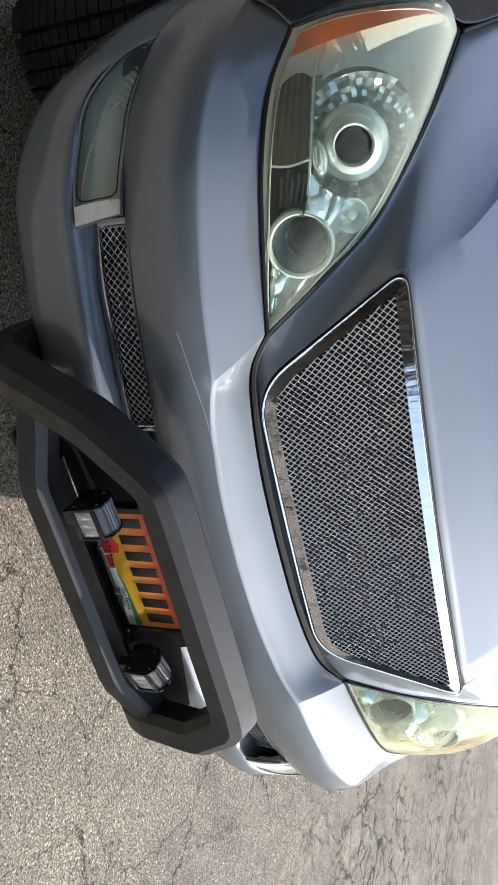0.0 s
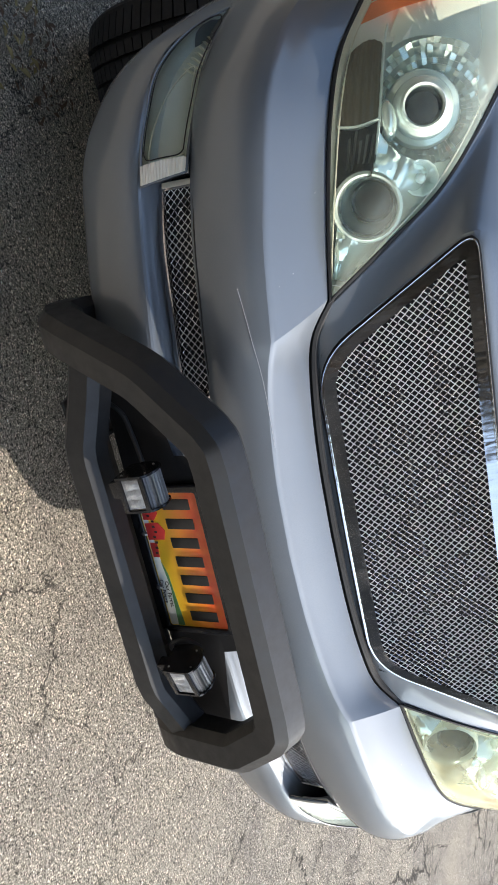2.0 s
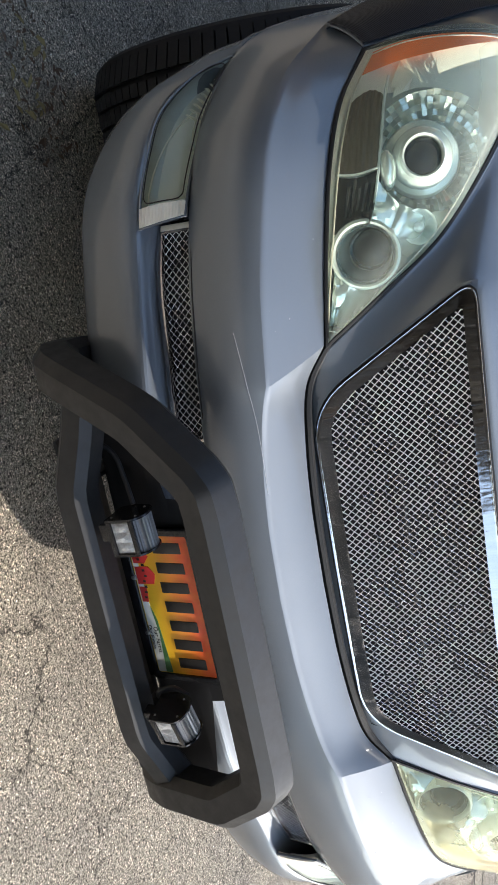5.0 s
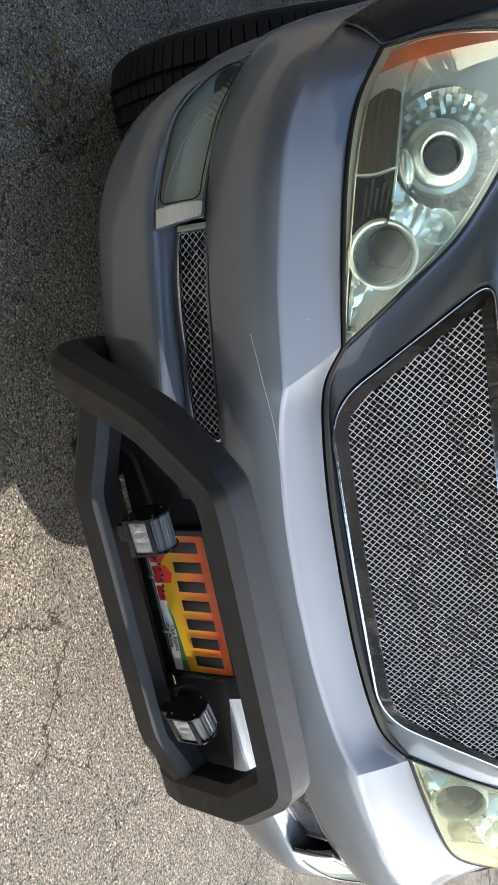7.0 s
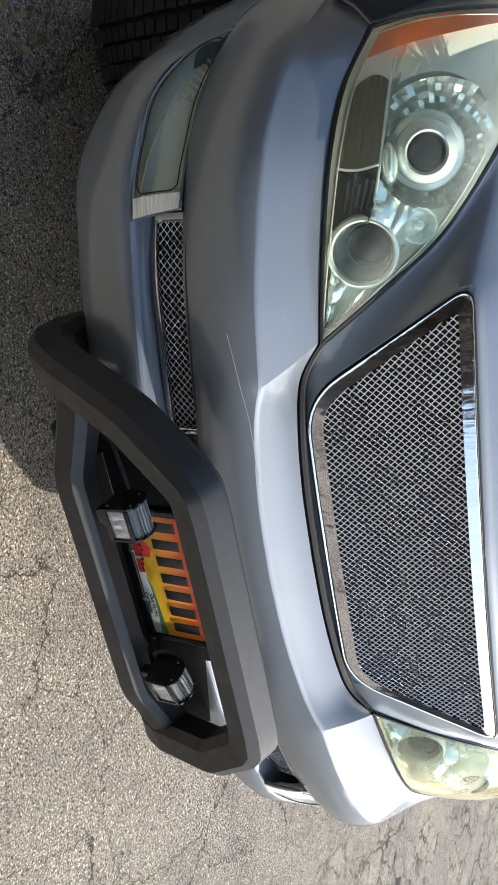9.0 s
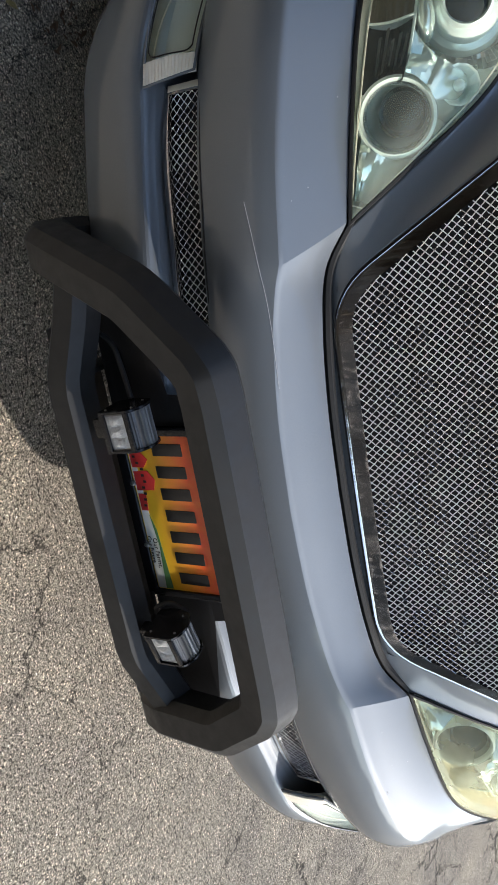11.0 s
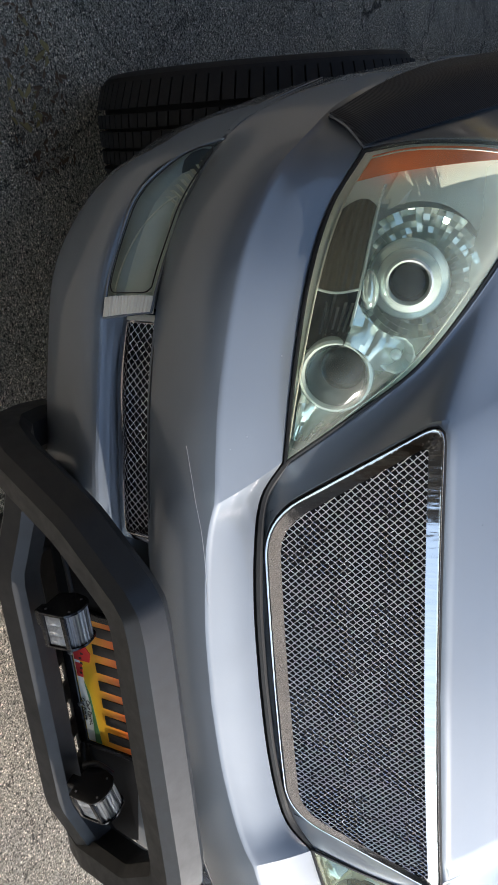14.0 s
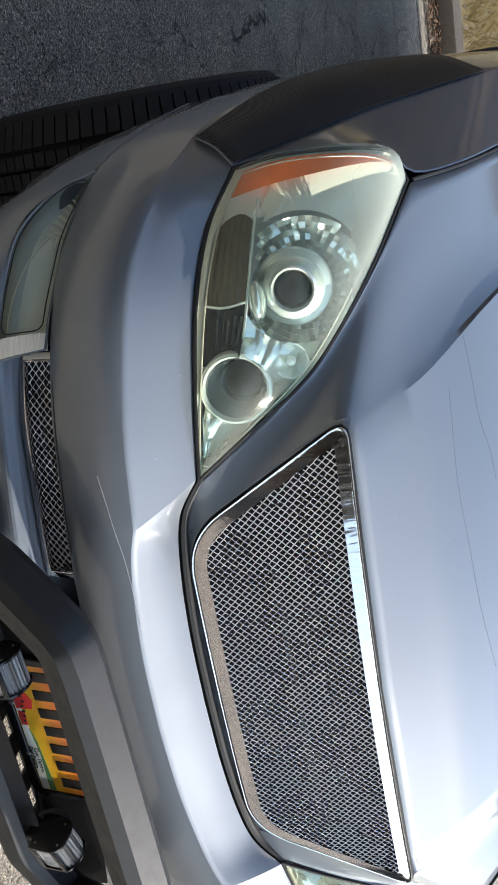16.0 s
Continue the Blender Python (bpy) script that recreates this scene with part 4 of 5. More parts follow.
    b = lathe([(0.0310, 0.016), (0.034, 0.020), (0.036, 0.018), (0.038, 0.004), (0.047, -0.004), (0.050, -0.014), (0.051, -0.028), (0.060, -0.032), (0.0635, -0.040), (0.064, -0.058), (0.044, -0.06), (0.030, -0.03), (0.0310, 0.016)], m, 40)
    part("projector_ring", mirrored(b, side), REFLECTOR, lamp, "chrome projector ring")
    b = lathe([(0.0, 0.014), (0.010, 0.0125), (0.019, 0.008), (0.026, 0.002), (0.0305, -0.006)], m, 40)
    part("projector_lens", mirrored(b, side), LENS_BLACK, lamp, "dark glass projector lens")
    # large projector near the tip
    at1 = Vector((-0.572, 0.064, 0.964))
    m = facing(at1, Vector((-0.10, -0.92, 0.38)))
    b = lathe([(0.050, 0.004), (0.0535, 0.010), (0.058, 0.006), (0.060, -0.010), (0.060, -0.04), (0.056, -0.072), (0.051, -0.06), (0.0505, -0.02), (0.050, 0.004)], m, 48)
    part("projector_ring", mirrored(b, side), REFLECTOR, lamp, "wide chrome projector ring")
    b = lathe([(0.0495, -0.002), (0.047, -0.012), (0.042, -0.022), (0.035, -0.030), (0.026, -0.034)], m, 48)
    part("projector_bowl", mirrored(b, side), FACETS, lamp, "pale chrome bowl")
    b = lathe([(0.0, 0.002), (0.012, 0.0008), (0.022, -0.0035), (0.030, -0.010), (0.0355, -0.018), (0.036, -0.022), (0.036, -0.045)], m @ Matrix.Translation((-0.009, 0.010, 0)), 40)
    part("projector_lens", mirrored(b, side), LENS_BLACK, lamp, "dark glass projector lens")
    # small bowls and shields between them
    b = lathe([(0.006, -0.03), (0.018, -0.018), (0.027, 0.0), (0.030, 0.002)], facing(Vector((-0.600, 0.112, 1.045)), LAMP_AHEAD), 12)
    lathe([(0.0, 0.012), (0.006, 0.010), (0.009, 0.0), (0.009, -0.02)], facing(Vector((-0.600, 0.112, 1.045)), LAMP_AHEAD), 12, b)
    part("reflector_bowl", mirrored(b, side), REFLECTOR, lamp, smooth=False)
    b = lathe([(0.0, 0.012), (0.010, 0.010), (0.018, 0.002), (0.021, -0.012)], facing(Vector((-0.700, 0.105, 1.006)), LAMP_AHEAD) @ Matrix.Diagonal((1.6, 0.7, 1, 1)), 24)
    part("shield", mirrored(b, side), FACETS, lamp)

# ---- grille ----
def fine(loop, n=160):
    p = even([Vector((*q, 0)) for q in loop] + [Vector((*loop[0], 0))], n)[:-1]
    return [(q.x, q.y) for q in p]


def frame_mesh(outer, inner, place, height, bm=None):
    """A raised frame between two outlines, with rounded shoulders."""
    def ring(w, out):
        return [place(a[0] + (b[0] - a[0]) * w, a[1] + (b[1] - a[1]) * w, out) for a, b in zip(outer, inner)]
    rows = [ring(0, -0.02), ring(0, height * 0.6), ring(0.03, height * 0.85), ring(0.08, height), ring(0.3, height * 1.12), ring(0.6, height * 1.27), ring(0.88, height * 1.40), ring(0.96, height * 1.38), ring(1, height * 1.15), ring(1, -0.02)]
    return sheet(rows, closed=True, bm=bm)


def flat_frame(outer, inner, place, low, high):
    """A flat bevelled frame whose inner edge stands proud of its outer one."""
    def ring(w, out):
        return [place(a[0] + (b[0] - a[0]) * w, a[1] + (b[1] - a[1]) * w, out) for a, b in zip(outer, inner)]
    rows = [ring(0, low - 0.014), ring(0, low - 0.001), ring(0.03, low + 0.0006)]
    rows += [ring(w, low + (high - low) * w) for w in (0.08, 0.25, 0.5, 0.75, 0.93)]
    return sheet(rows + [ring(0.985, high), ring(1, high - 0.0012), ring(1, high - 0.016)], closed=True)


def divided(loop, n=8):
    """The outline with each stretch cut in n, so that two outlines keep their corners in step."""
    return [tuple(Vector(p[:2]).lerp(Vector(q[:2]), k / n)) for p, q in zip(loop, [*loop[1:], loop[0]]) for k in range(n)]


inner_loop = divided(trapeze(1.1145, 0.885, 0.470, 0.318, 0.016, 0.055))
outer_loop = divided(trapeze(1.138, 0.857, 0.511, 0.330, 0.040, 0.075))
grille = part("grille", flat_frame(outer_loop, inner_loop, grille_point, -0.0035, -0.0015), CHROME, car, "polished chrome frame with woven wire mesh")
# thin black tube puts in the shadow line between frame and hood
rim = [grille_point(x * 1.006, 0.994 + (z - 0.994) * 1.012, -0.011) for x, z in fine(outer_loop, 160)]
part("seal", sweep(rim, ring_section(0.0020, 6), closed=True, up=(0, -1, 0)), SEAL, grille)
part("wire_mesh", woven(trapeze(1.1165, 0.883, 0.472, 0.320, 0.016, 0.055), lambda x, z, o: grille_point(x, z, o - 0.003), 0.0094, 0.00095), WIRE, grille, "woven bright steel wire cloth")
# near-black sheet stands in for the shade behind the mesh
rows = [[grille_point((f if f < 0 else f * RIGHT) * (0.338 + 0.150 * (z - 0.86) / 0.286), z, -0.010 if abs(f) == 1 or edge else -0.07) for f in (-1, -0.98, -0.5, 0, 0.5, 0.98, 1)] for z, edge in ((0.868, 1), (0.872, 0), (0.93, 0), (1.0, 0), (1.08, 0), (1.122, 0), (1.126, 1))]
part("shade_backing", sheet(rows), DARK_VOID, grille, "near-black sheet standing in for the shaded space behind the mesh")
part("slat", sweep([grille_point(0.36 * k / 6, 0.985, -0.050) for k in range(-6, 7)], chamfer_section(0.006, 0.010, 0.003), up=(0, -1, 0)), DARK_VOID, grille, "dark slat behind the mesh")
# black gap between hood and bumper
gap = spline(TOP[6:], 6)
gap = [p + Vector((0, 0.012, 0.003)) for p in both(gap)]
part("seal", sweep(gap, ring_section(0.0080, 8), up=(0, -1, 0)), SEAL, hood)
side_gap = spline([(-0.826, 0.366, 1.198), (-0.825, 0.512, 1.243), (-0.829, 0.695, 1.278), (-0.835, 1.0, 1.312), (-0.835, 1.45, 1.342)], 4)
for side in (1, -1):
    part("seal", mirrored(sweep(side_gap, ring_section(0.0035, 6), up=(0, 0, 1)), side), SEAL, hood)

# ---- lower openings: fog lamp and mesh ----
lip_line, ledge_line = spline(recess(LIP, 0.03), 10), spline(LEDGE, 10)


def on_lip(x):
    """The opening's line at x: its y and upper z."""
    for a, b in zip(lip_line, lip_line[1:]):
        if a.x <= x <= b.x:
            return a.lerp(b, (x - a.x) / (b.x - a.x))
    return lip_line[-1]


def fog_mesh_point(x, z, out=0.0):
    p = on_lip(x)
    return Vector((x, p.y - 0.014 - out, z))


FOG_TOP = [(-0.690, -0.063, 0.708), (-0.745, -0.022, 0.705), (-0.800, 0.017, 0.709), (-0.845, 0.048, 0.715), (-0.895, 0.088, 0.732), (-0.930, 0.120, 0.752)]
FOG_LOW = [(-0.680, -0.082, 0.624), (-0.735, -0.060, 0.625), (-0.800, -0.022, 0.630), (-0.862, 0.022, 0.642), (-0.910, 0.074, 0.688), (-0.932, 0.118, 0.748)]


def fog_point(u, v, back=0.0):
    p = pick(fog_lo, u).lerp(pick(fog_hi, u), v)
    return p + Vector((-0.45, -0.85, 0.15)) * (0.012 * 4 * v * (1 - v) * (1 - u) * min(1, 0.2 + 5 * max(0, u))) + Vector((0.45, 0.85, -0.1)) * back


fog_lo, fog_hi = even(spline(FOG_LOW, 6), 30), even(spline(FOG_TOP, 6), 30)
for side in (1, -1):
    shell = [[fog_point(i / 20, j / 10, 0.03 * min(1, 5 * j / 10, 5 - 5 * j / 10) * min(1, 8 * i / 20, 6 - 6 * i / 20)) for i in range(21)] for j in range(11)]
    fog = part("fog_lamp", mirrored(sheet(shell), side), FOG_GREY, bumper, "grey clear-lens fog lamp in the bumper corner")
    lens = [[fog_point(i / 20, j / 10) for i in range(21)] for j in range(11)]
    part("lens", mirrored(sheet(lens), side), LENS, fog).visible_shadow = False
    edge = [fog_point(i / 30, 0.0) for i in range(31)] + [fog_point(1 - i / 30, 1.0) for i in range(31)]
    part("trim", mirrored(sweep(edge, ring_section(0.0025, 6), closed=True, up=(0, -1, 0)), side), PAINT, fog)
    corners = [(0.10, 0.50), (0.103, 0.20), (0.125, 0.10)] + [(0.15 + 0.75 * i / 10, 0.08) for i in range(11)] + [(0.935, 0.5)] + [(0.90 - 0.75 * i / 10, 0.92) for i in range(11)] + [(0.125, 0.90), (0.103, 0.80), (0.10, 0.50)]
    inner_edge = [fog_point(p.x, p.y, -0.001) for p in spline([(u, v, 0) for u, v in corners], 3)[:-1]]
    part("groove", mirrored(sweep(inner_edge, ring_section(0.0011, 6), closed=True, up=(0, -1, 0)), side), BLACK_PLASTIC, fog)
    # ribbed pale end piece
    rows = [[fog_point(0.0 + 0.085 * i / 30, 0.01 + 0.98 * j / 60, -0.0045 - 0.0006 * math.sin(j * 1.57)) for i in range(31)] for j in range(61)]
    part("end_piece", mirrored(sheet(rows), side), CLEAR_RIB, fog, "pale ribbed plastic end", thick=0.010)
    # reflector bowl inside
    arc = [fog_point(u, v, 0.008) for u, v in ((0.12, 0.88), (0.10, 0.5), (0.10, 0.16), (0.25, 0.19), (0.42, 0.34), (0.55, 0.56), (0.62, 0.75), (0.5, 0.82), (0.40, 0.90))]
    b = sweep(spline(arc, 5), ring_section(0.0014, 6), up=(0, -1, 0))
    part("reflector", mirrored(b, side), SATIN, fog, "pale edge of the reflector")
    b = bmesh.new()
    for k in range(9):
        sheet([[fog_point(0.60 + 0.035 * k, 0.40, 0.020), fog_point(0.615 + 0.035 * k, 0.40, 0.026)], [fog_point(0.57 + 0.035 * k, 0.9, 0.026), fog_point(0.59 + 0.035 * k, 0.9, 0.018)]], bm=b)
    part("facet", mirrored(b, side), SATIN, fog, smooth=False)
    # mesh insert beside it
    def slot(grow):
        return [(-0.664 - grow, 0.641 - grow), (-0.664 - grow, 0.70 + grow), (-0.45, 0.697 + grow), (-0.312 + grow, 0.693 + grow), (-0.312 + grow, 0.641 - grow), (-0.45, 0.643 - grow)]
    b = frame_mesh(fine(slot(0.013), 90), fine(slot(0.0), 90), fog_mesh_point, 0.006)
    insert = part("mesh_insert", mirrored(b, side), CHROME, bumper, "narrow chrome-framed wire mesh insert")
    part("wire_mesh", mirrored(woven(slot(0.003), lambda x, z, o: fog_mesh_point(x, z, o - 0.003), 0.0100, 0.00068), side), WIRE, insert)
    b = block((0.013, 0.006, 0.064), (0, 0, 0), 0.0015)
    bmesh.ops.transform(b, matrix=Matrix.Translation(fog_mesh_point(-0.671, 0.668, 0.004)) @ Matrix.Rotation(radians(-30), 4, "Z"), verts=b.verts)
    part("end_cap", mirrored(b, side), CLEAR_RIB, insert, "cream plastic end cap")
    b = block((0.010, 0.006, 0.058), (0, 0, 0), 0.0015)
    bmesh.ops.transform(b, matrix=Matrix.Translation(fog_mesh_point(-0.306, 0.666, 0.003)) @ Matrix.Rotation(radians(-12), 4, "Z"), verts=b.verts)
    part("end_cap", mirrored(b, side), CLEAR_RIB, insert, "cream plastic end cap")
    # another near-black sheet puts the shade behind the insert into colour
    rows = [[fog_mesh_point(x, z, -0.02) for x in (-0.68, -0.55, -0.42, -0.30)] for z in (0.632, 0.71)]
    part("shade_backing", mirrored(sheet(rows), side), DARK_VOID, insert)

# ---- wheels ----
def tyre(parent, at):
    R, W = 0.39, 0.27
    prof = [(0.235, -0.105), (0.25, -0.118), (0.30, -0.134), (0.325, -0.138), (0.346, -0.135), (0.360, -0.126), (0.368, -0.108), (0.370, -0.09), (0.370, 0.09), (0.368, 0.108), (0.360, 0.126), (0.346, 0.135), (0.325, 0.138), (0.30, 0.134), (0.25, 0.118), (0.235, 0.105)]
    turn = Matrix.Translation(at) @ Matrix.Rotation(radians(90), 4, "Y")
    b = lathe(prof, turn, 72)
    verts, faces = [], []
    for k in range(84):
        for c, (x0, x1) in enumerate(((-0.116, -0.064), (-0.052, -0.024), (-0.016, 0.016), (0.024, 0.052), (0.064, 0.116))):
            a0 = 2 * math.pi * (k + 0.22 * (c % 2)) / 84
            a1 = a0 + 2 * math.pi / 84 * 0.86
            n = len(verts)
            for r in (0.360, R):
                for a, x in ((a0, x0), (a0 + 0.012, x1), (a1 + 0.012, x1), (a1, x0)):
                    rr = r - (0.018 if abs(x) > 0.1 else 0)
                    verts.append((at[0] + x, at[1] + rr * math.cos(a), at[2] + rr * math.sin(a)))
            faces += [(n + 4, n + 5, n + 6, n + 7), (n, n + 1, n + 5, n + 4), (n + 1, n + 2, n + 6, n + 5), (n + 2, n + 3, n + 7, n + 6), (n + 3, n, n + 4, n + 7)]
    t = bpy.data.meshes.new("t")
    t.from_pydata(verts, [], faces)
    w = part("wheel", b, RUBBER, parent, "black tyre with blocky tread", angle=30)
    b = bmesh.new()
    b.from_mesh(t)
    bpy.data.meshes.remove(t)
    tagged(part("tread", b, RUBBER, w, angle=30), "worn tread blocks", kind="stuff")
    s = 1 if at[0] > 0 else -1
    b = lathe([(0.0, 0.05 * s), (0.05, 0.055 * s), (0.06, 0.03 * s), (0.20, 0.06 * s), (0.235, 0.10 * s), (0.245, 0.105 * s), (0.235, 0.09 * s), (0.225, -0.10 * s), (0.0, -0.10 * s)], turn, 48)
    part("rim", b, ALUMINIUM, w, "silver alloy rim")


for x in (-0.925, 0.925):
    for y in (0.80, 3.65):
        tyre(car, (x, y, 0.39))

# ---- rest of the car ----
rows = []
for y, z, w, crown in ((1.44, 1.35, 0.80, 0.03), (1.8, 1.58, 0.74, 0.03), (2.12, 1.79, 0.67, 0.02)):
    rows.append([Vector((w * (i / 6 - 1), y - 0.12 * (1 - (i / 6 - 1) ** 2), z + crown * (1 - (i / 6 - 1) ** 2))) for i in range(13)])
part("windscreen", sheet(across(rows, 4)), CABIN_GLASS, car, thick=0.005)
rows = []
for y, z, w in ((2.10, 1.795, 0.67), (2.5, 1.84, 0.68), (3.4, 1.85, 0.68), (4.3, 1.82, 0.67), (4.55, 1.76, 0.66)):
    rows.append([Vector((w * (i / 6 - 1), y - (0.12 if y < 2.2 else 0) * (1 - (i / 6 - 1) ** 2), z + 0.04 * (1 - (i / 6 - 1) ** 4))) for i in range(13)])
part("roof", sheet(across(rows, 4)), PAINT, car, thick=0.02)
for side in (1, -1):
    def wall(outline, x, thick, name, mat, parent, label="", lean=0.0):
        b = bmesh.new()
        f = b.faces.new([b.verts.new((-(x - lean * max(0, z - 1.22)), y, z)) for y, z in outline])
        out = bmesh.ops.extrude_face_region(b, geom=[f])
        bmesh.ops.translate(b, vec=(thick, 0, 0), verts=[v for v in out["geom"] if isinstance(v, bmesh.types.BMVert)])
        return part(name, mirrored(b, side), mat, parent, label, angle=30)
    arch = [(0.80 + 0.47 * math.cos(radians(a)), 0.39 + 0.47 * math.sin(radians(a))) for a in range(0, 31, 6)]
    rear = [(3.65 + 0.47 * math.cos(radians(a)), 0.39 + 0.47 * math.sin(radians(a))) for a in range(180, -1, -10)]
    wall([(1.45, 1.29), (1.45, 0.36), (2.35, 0.36), (2.35, 1.22)], 1.0, 0.05, "door", PAINT, car)
    wall([(2.356, 1.22), (2.356, 0.36), (3.17, 0.36), (3.2, 0.60), (3.30, 0.85), (3.30, 1.22)], 1.0, 0.05, "door", PAINT, car)
    wall([(3.306, 1.22), (3.306, 0.80), *rear[2:], (4.72, 0.45), (4.72, 1.22)], 1.0, 0.05, "quarter_panel", PAINT, car)
    wall([(1.5, 1.225), (4.68, 1.225), (4.5, 1.80), (2.1, 1.80)], 0.96, 0.01, "side_window", CABIN_GLASS, car, "", 0.50)
    b = block((0.12, 1.30, 0.03), (-0.997, 2.55, 0.42), 0.013)
    board = part("running_board", mirrored(b, side), DULL_BLACK, car, "black running board with a bright edge strip")
    strip_path = spline([(-1.0, 1.905, 0.435), (-1.05, 1.91, 0.438), (-1.062, 1.97, 0.438), (-1.064, 3.05, 0.438), (-1.05, 3.17, 0.438), (-0.97, 3.18, 0.438)], 4)
    part("edge_strip", mirrored(sweep(strip_path, ring_section(0.0045, 6)), side), ALUMINIUM, board)
    b = lathe([(0.0, 0.0), (0.09, 0.01), (0.10, 0.05), (0.06, 0.10), (0.0, 0.11)], Matrix.Translation((-1.09, 1.95, 1.28)) @ Matrix.Rotation(radians(-90), 4, "X") @ Matrix.Diagonal((1.1, 0.9, 1, 1)), 24)
    part("mirror", mirrored(b, side), PAINT, car)
    # dark arch liner
    liner = [[Vector((x, 0.80 + 0.475 * math.cos(radians(a)), 0.39 + 0.475 * math.sin(radians(a)))) for a in range(-10, 142, 8)] for x in (-1.0, -0.60)]
    part("arch_liner", mirrored(sheet(liner), side), DARK_VOID, car)
b = block((1.9, 0.06, 0.9), (0, 4.70, 0.85), 0.03)
part("tailgate", b, PAINT, car)
b = block((1.3, 0.012, 0.5), (0, 4.66, 1.5), 0.004, Matrix.Rotation(radians(18), 4, "X"))
part("rear_window", b, CABIN_GLASS, car)
b = block((1.5, 4.3, 0.10), (0, 2.45, 0.44), 0.02)
part("underbody", b, DARK_VOID, car)
# solid fill, added so that no sunlight leaks through the cabin
b = block((1.30, 2.5, 0.55), (0, 3.15, 1.42), 0.05)
block((1.56, 0.75, 0.25), (0, 1.85, 1.20), 0.05, bm=b)
part("cabin_fill", b, DARK_VOID, car)
b = block((1.2, 0.9, 0.5), (0, 0.75, 0.80), 0.02)
part("engine_bay", b, DARK_VOID, car)

# ---- number plate ----
plate = part("number_plate", block((0.305, 0.0016, 0.152), (0, 0, 0), 0.0005), PLATE, car, "yellow and orange number plate with a farm picture")
plate.location = (0.002, -0.179, 0.578)
plate.rotation_euler = (radians(-4), 0, 0)
outer = rounded([(-0.163, -0.087), (-0.163, 0.085), (0.163, 0.085), (0.163, -0.087)], [0.01] * 4, 4)
inner = rounded([(-0.149, -0.064), (-0.149, 0.070), (0.149, 0.070), (0.149, -0.064)], [0.006] * 4, 4)
part("plate_frame", frame_mesh(outer, inner, lambda x, z, o: Vector((x, -o, z)), 0.004), GLOSS_BLACK, plate, "glossy black plate frame")


def print_shape(points, mat, name, out=0.0016):
    b = bmesh.new()
    f = b.faces.new([b.verts.new((x, -out, z)) for x, z in points])
    e = bmesh.ops.extrude_face_region(b, geom=[f])
    bmesh.ops.translate(b, vec=(0, 0.0008, 0), verts=[v for v in e["geom"] if isinstance(v, bmesh.types.BMVert)])
    return part(name, b, mat, plate, smooth=False)


for i in range(7):
    b = block((0.022, 0.0022, 0.060), (-0.123 + 0.041 * i, -0.0014, 0.020), 0.0008)
    part("character_bar", b, INK, plate, "plain dark embossed bar")
print_shape([(-0.147, -0.062), (0.147, -0.062), (0.147, -0.046), (0.06, -0.040), (-0.01, -0.048), (-0.147, -0.052)], PRINT_WHITE, "picture_ground")
print_shape([(0.0, -0.047), (0.03, -0.038), (0.147, -0.030), (0.147, -0.045), (0.06, -0.040)], PRINT_GREEN, "picture_field", 0.002)
print_shape([(-0.118, -0.06), (-0.118, -0.036), (-0.105, -0.024), (-0.09, -0.036), (-0.09, -0.06)], BARN_RED, "picture_barn", 0.0022)
print_shape([(-0.082, -0.06), (-0.084, -0.03), (-0.068, -0.018), (-0.048, -0.024), (-0.046, -0.06)], BARN_RED, "picture_barn", 0.0022)
print_shape([(-0.040, -0.06), (-0.040, -0.044), (-0.008, -0.046), (-0.008, -0.06)], BARN_RED, "picture_barn", 0.0022)
for i in range(9):
    x, z = -0.110 + 0.0115 * i, -0.052 + 0.014 * wave(i)
    print_shape([(x - 0.0022, z - 0.003), (x + 0.0022, z - 0.003), (x + 0.0022, z + 0.003), (x - 0.0022, z + 0.003)], INK, "picture_window", 0.0028)
for words, at, size, mat in (("Our Farms,", (0.045, -0.050), 0.0130, INK), ("Our Future", (0.042, -0.061), 0.0115, INK)):
    curve = bpy.data.curves.new("slogan", "FONT")
    curve.body, curve.size, curve.extrude = words, size, 0.0004
    holder = new("slogan", curve)
    bpy.context.view_layer.update()
    me = bpy.data.meshes.new_from_object(holder.evaluated_get(bpy.context.evaluated_depsgraph_get()))
    bpy.data.objects.remove(holder)
    me.materials.clear()
    me.materials.append(mat)
    slogan = new("slogan", me)
    slogan.parent = plate
    slogan.location = (at[0], -0.0034, at[1])
    slogan.rotation_euler = (radians(90), 0, 0)
for x in (-0.06, 0.06):
    part("screw", lathe([(0.0, 0.003), (0.004, 0.0028), (0.006, 0.001), (0.006, -0.002)], facing((x, -0.003, -0.0665), (0, -1, 0)), 14), ALUMINIUM, plate)

# ---- bull bar ----
bar = thing("bull_bar", "matte black steel bull bar bolted before the bumper", "bull bar")
TUBE = chamfer_section(0.041, 0.041, 0.0175)
def bend(a, p, c, r=0.14):
    """A corner of a tube as a short arc."""
    a, p, c = Vector(a), Vector(p), Vector(c)
    s = min((a - p).length, (c - p).length) * r
    s, e = p + (a - p).normalized() * s, p + (c - p).normalized() * s
    return [s, (s + 2 * p + e) / 4, e]


arm = [(0.24, -0.262, 0.770), (0.278, -0.262, 0.767), (0.30, -0.26, 0.752), (0.385, -0.25, 0.655), (0.436, -0.222, 0.512), (0.450, -0.196, 0.458), (0.453, -0.158, 0.424), (0.448, -0.10, 0.412), (0.42, 0.05, 0.41)]
arm = arm[:1] + [p for k in range(1, len(arm) - 1) for p in bend(arm[k - 1], arm[k], arm[k + 1])] + arm[-1:]
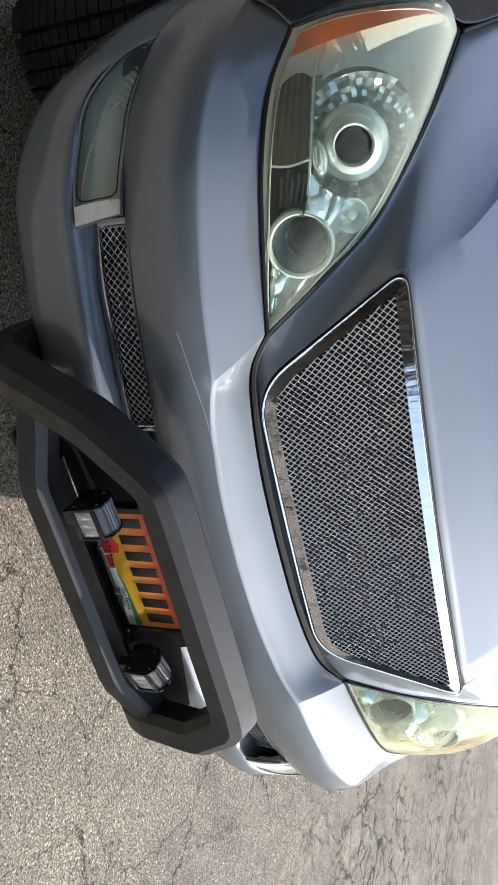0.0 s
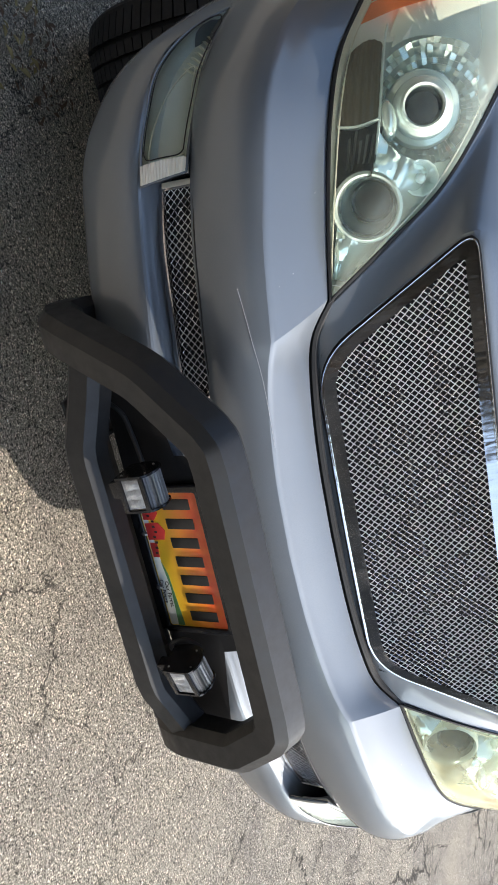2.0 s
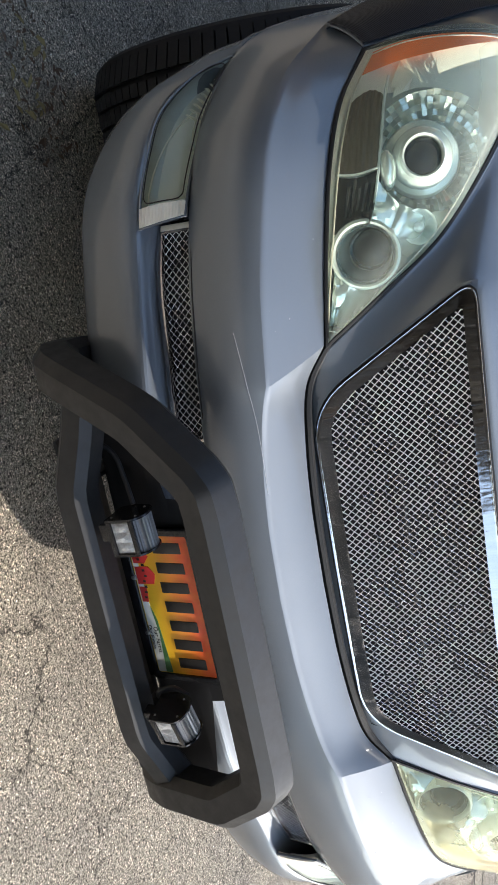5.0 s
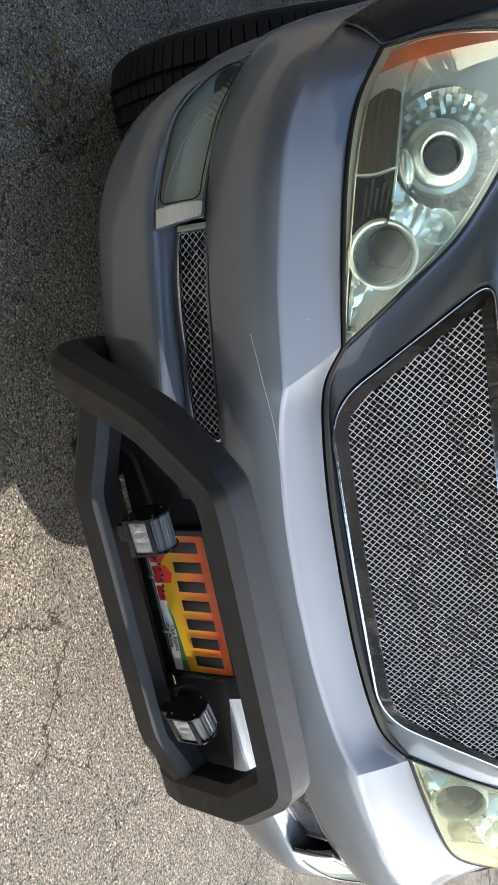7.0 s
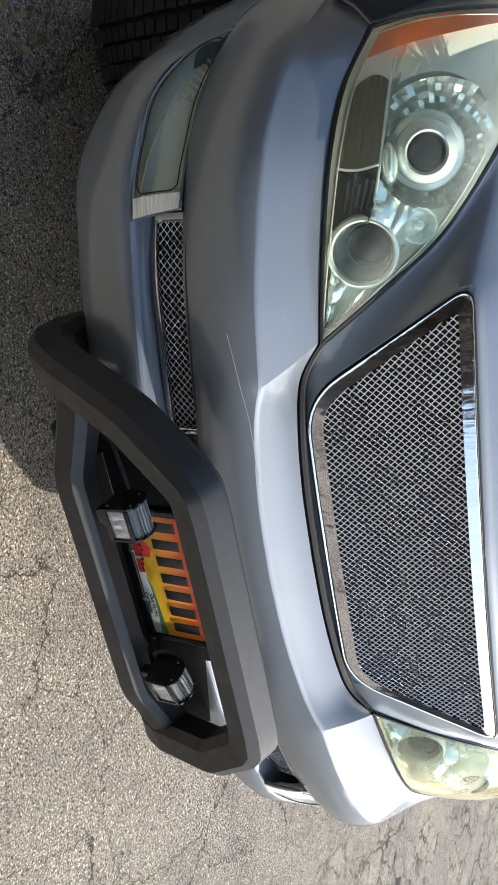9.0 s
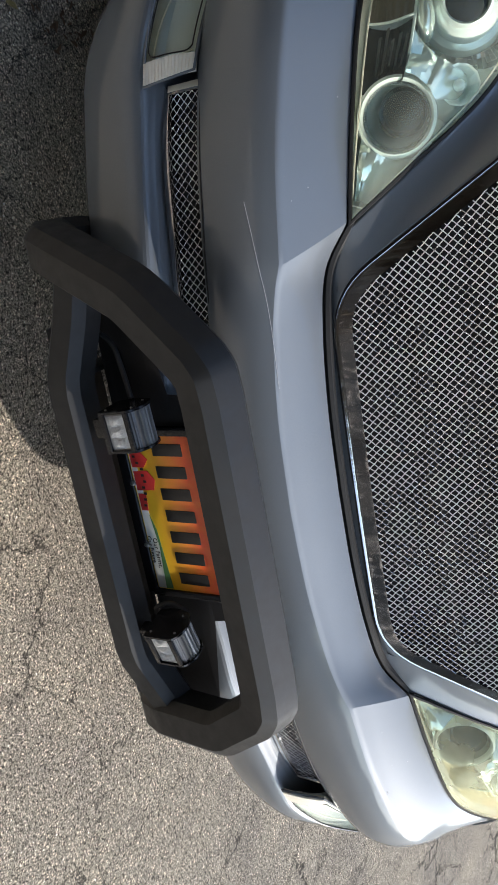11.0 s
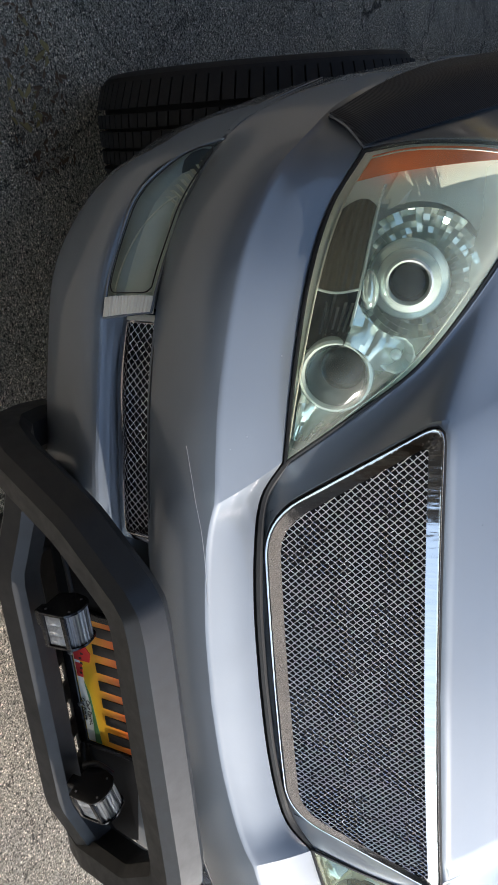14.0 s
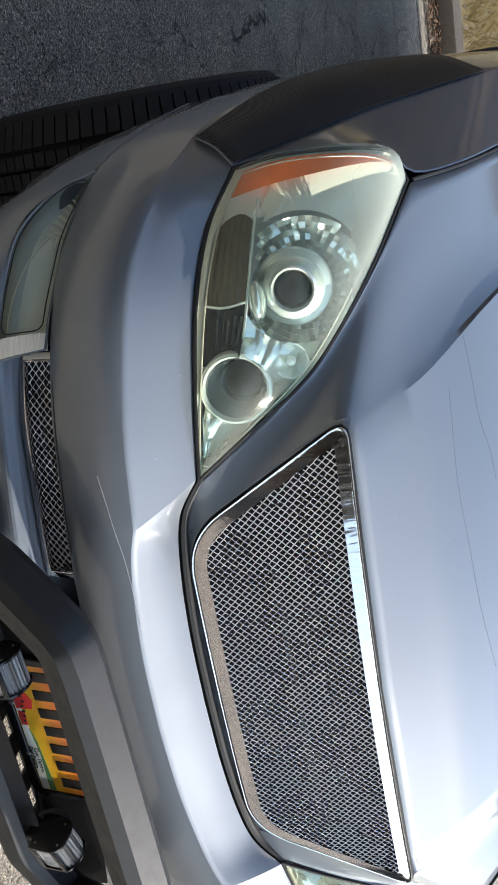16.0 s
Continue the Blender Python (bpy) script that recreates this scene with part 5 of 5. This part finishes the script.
top_path = [Vector((s * p[0] - 0.02 * min(1.0, max(0.0, (0.74 - p[2]) / 0.2)), p[1], p[2] + 0.009)) for s, run in ((1, arm[::-1]), (-1, arm)) for p in run]
top_path = [p - Vector((0.018 * min(1.0, max(0.0, (0.70 - p.z) / 0.15)), 0, 0)) if p.x > 0.3 else p for p in top_path]
part("tube", sweep(top_path, TUBE, up=(0, 0, -1)), BAR_BLACK, bar, "bent top tube with arms", angle=30)
low_path = [(0.395, -0.214, 0.527), (0.345, -0.222, 0.509), (0.262, -0.239, 0.483), (0.235, -0.241, 0.480), (-0.245, -0.241, 0.480), (-0.272, -0.239, 0.483), (-0.36, -0.222, 0.509), (-0.425, -0.214, 0.527)]
part("cross_tube", sweep(low_path, chamfer_section(0.034, 0.034, 0.0155), up=(0, -1, 0)), BAR_BLACK, bar, "lower cross tube", angle=25)
# slotted steel plate behind the cross tube
cuts = [-0.345]
for k in range(0, 3):
    cuts += [0.0925 * k + 0.047, 0.0925 * k + 0.095]
cuts += [0.37]
b = bmesh.new()
steps = (0.0, 0.30, 0.46, 0.68, 1.0)
deck = [[b.verts.new((x, -0.222 + 0.152 * v, 0.440 - 0.056 * v)) for x in cuts] for v in steps]
for r in range(4):
    for c in range(len(cuts) - 1):
        if not (r == 2 and c % 2 == 1):
            b.faces.new((deck[r][c], deck[r][c + 1], deck[r + 1][c + 1], deck[r + 1][c]))
part("slotted_plate", b, BAR_BLACK, bar, "black steel plate with a row of slots", smooth=False, thick=0.005)
for x in (-0.26, 0.26):
    b = block((0.010, 0.14, 0.05), (x, -0.14, 0.452), 0.003)
    part("mounting_plate", b, BAR_BLACK, bar)


def light_pod(at, turn):
    """A small work lamp: finned barrel, end caps, window, foot."""
    w = 0.074
    prof = [(-0.036, -0.030), (-0.036, 0.028)]
    steps = 56
    for k in range(steps + 1):
        a = radians(150 - 175 * k / steps)
        r = 0.041 + (0.0022 if k % 4 < 2 else 0.0)
        prof.append((r * math.cos(a) * 0.95 + 0.0, 0.006 + r * math.sin(a)))
    prof += [(0.030, -0.034), (-0.026, -0.038)]
    b = bmesh.new()
    ends = []
    for x in (-w / 2, w / 2):
        ends.append([b.verts.new((x, y, z)) for y, z in prof])
    n = len(prof)
    for k in range(n):
        b.faces.new((ends[0][k], ends[0][(k + 1) % n], ends[1][(k + 1) % n], ends[1][k]))
    b.faces.new(ends[0])
    b.faces.new(ends[1][::-1])
    body = part("light_pod", b, ALUMINIUM, bar, "small finned LED work lamp", smooth=False)
    body.matrix_local = Matrix.Translation(at) @ turn @ Matrix.Scale(0.82, 4)
    cap = rounded([(-0.041, -0.038), (-0.041, 0.034), (-0.012, 0.053), (0.034, 0.044), (0.046, 0.0), (0.036, -0.040)], [0.006, 0.012, 0.018, 0.016, 0.014, 0.008], 4)
    for s in (-1, 1):
        b = bmesh.new()
        f = b.faces.new([b.verts.new((s * w / 2, p.x, p.y)) for p in cap])
        e = bmesh.ops.extrude_face_region(b, geom=[f])
        bmesh.ops.translate(b, vec=(s * 0.005, 0, 0), verts=[v for v in e["geom"] if isinstance(v, bmesh.types.BMVert)])
        part("end_cap", b, GLOSS_BLACK, body, "black end cap", angle=30)
        for y, z in ((-0.026, -0.026), (-0.022, 0.032), (0.026, 0.026)):
            part("screw", lathe([(0.0, 0.002), (0.002, 0.0018), (0.003, 0.0)], facing((s * (w / 2 + 0.005), y, z), (s, 0, 0)), 8), ALUMINIUM, body)
    rows = [[Vector((w * (i / 24 - 0.5) * 0.9, -0.0375 - 0.004 * abs(math.sin(3 * math.pi * i / 24)) * math.sin(math.pi * j / 8), -0.022 + 0.042 * j / 8)) for i in range(25)] for j in range(9)]
    part("window", sheet(rows), LED_WINDOW, body, "clear LED window")
    for z in (-0.029, 0.027):
        part("window_frame", block((w, 0.006, 0.011), (0, -0.039, z), 0.001), GLOSS_BLACK, body)
    part("foot", block((0.04, 0.03, 0.05), (0, 0.005, -0.055), 0.004), GLOSS_BLACK, body)


light_pod((-0.190, -0.248, 0.595), Matrix.Rotation(radians(-3), 4, "Y") @ Matrix.Rotation(radians(-6), 4, "X"))
light_pod((0.202, -0.250, 0.586), Matrix.Rotation(radians(14), 4, "Z") @ Matrix.Rotation(radians(-4), 4, "X"))
cable = spline([(0.17, -0.215, 0.60), (0.15, -0.225, 0.575), (0.155, -0.235, 0.55), (0.18, -0.22, 0.53), (0.16, -0.19, 0.50)], 6)
part("cable", sweep(cable, ring_section(0.0045, 8)), BLACK_PLASTIC, bar, "black lamp cable")
cable = spline([(-0.225, -0.215, 0.58), (-0.27, -0.20, 0.56), (-0.31, -0.19, 0.54), (-0.34, -0.19, 0.50)], 6)
part("cable", sweep(cable, ring_section(0.0045, 8)), BLACK_PLASTIC, bar, "black lamp cable")
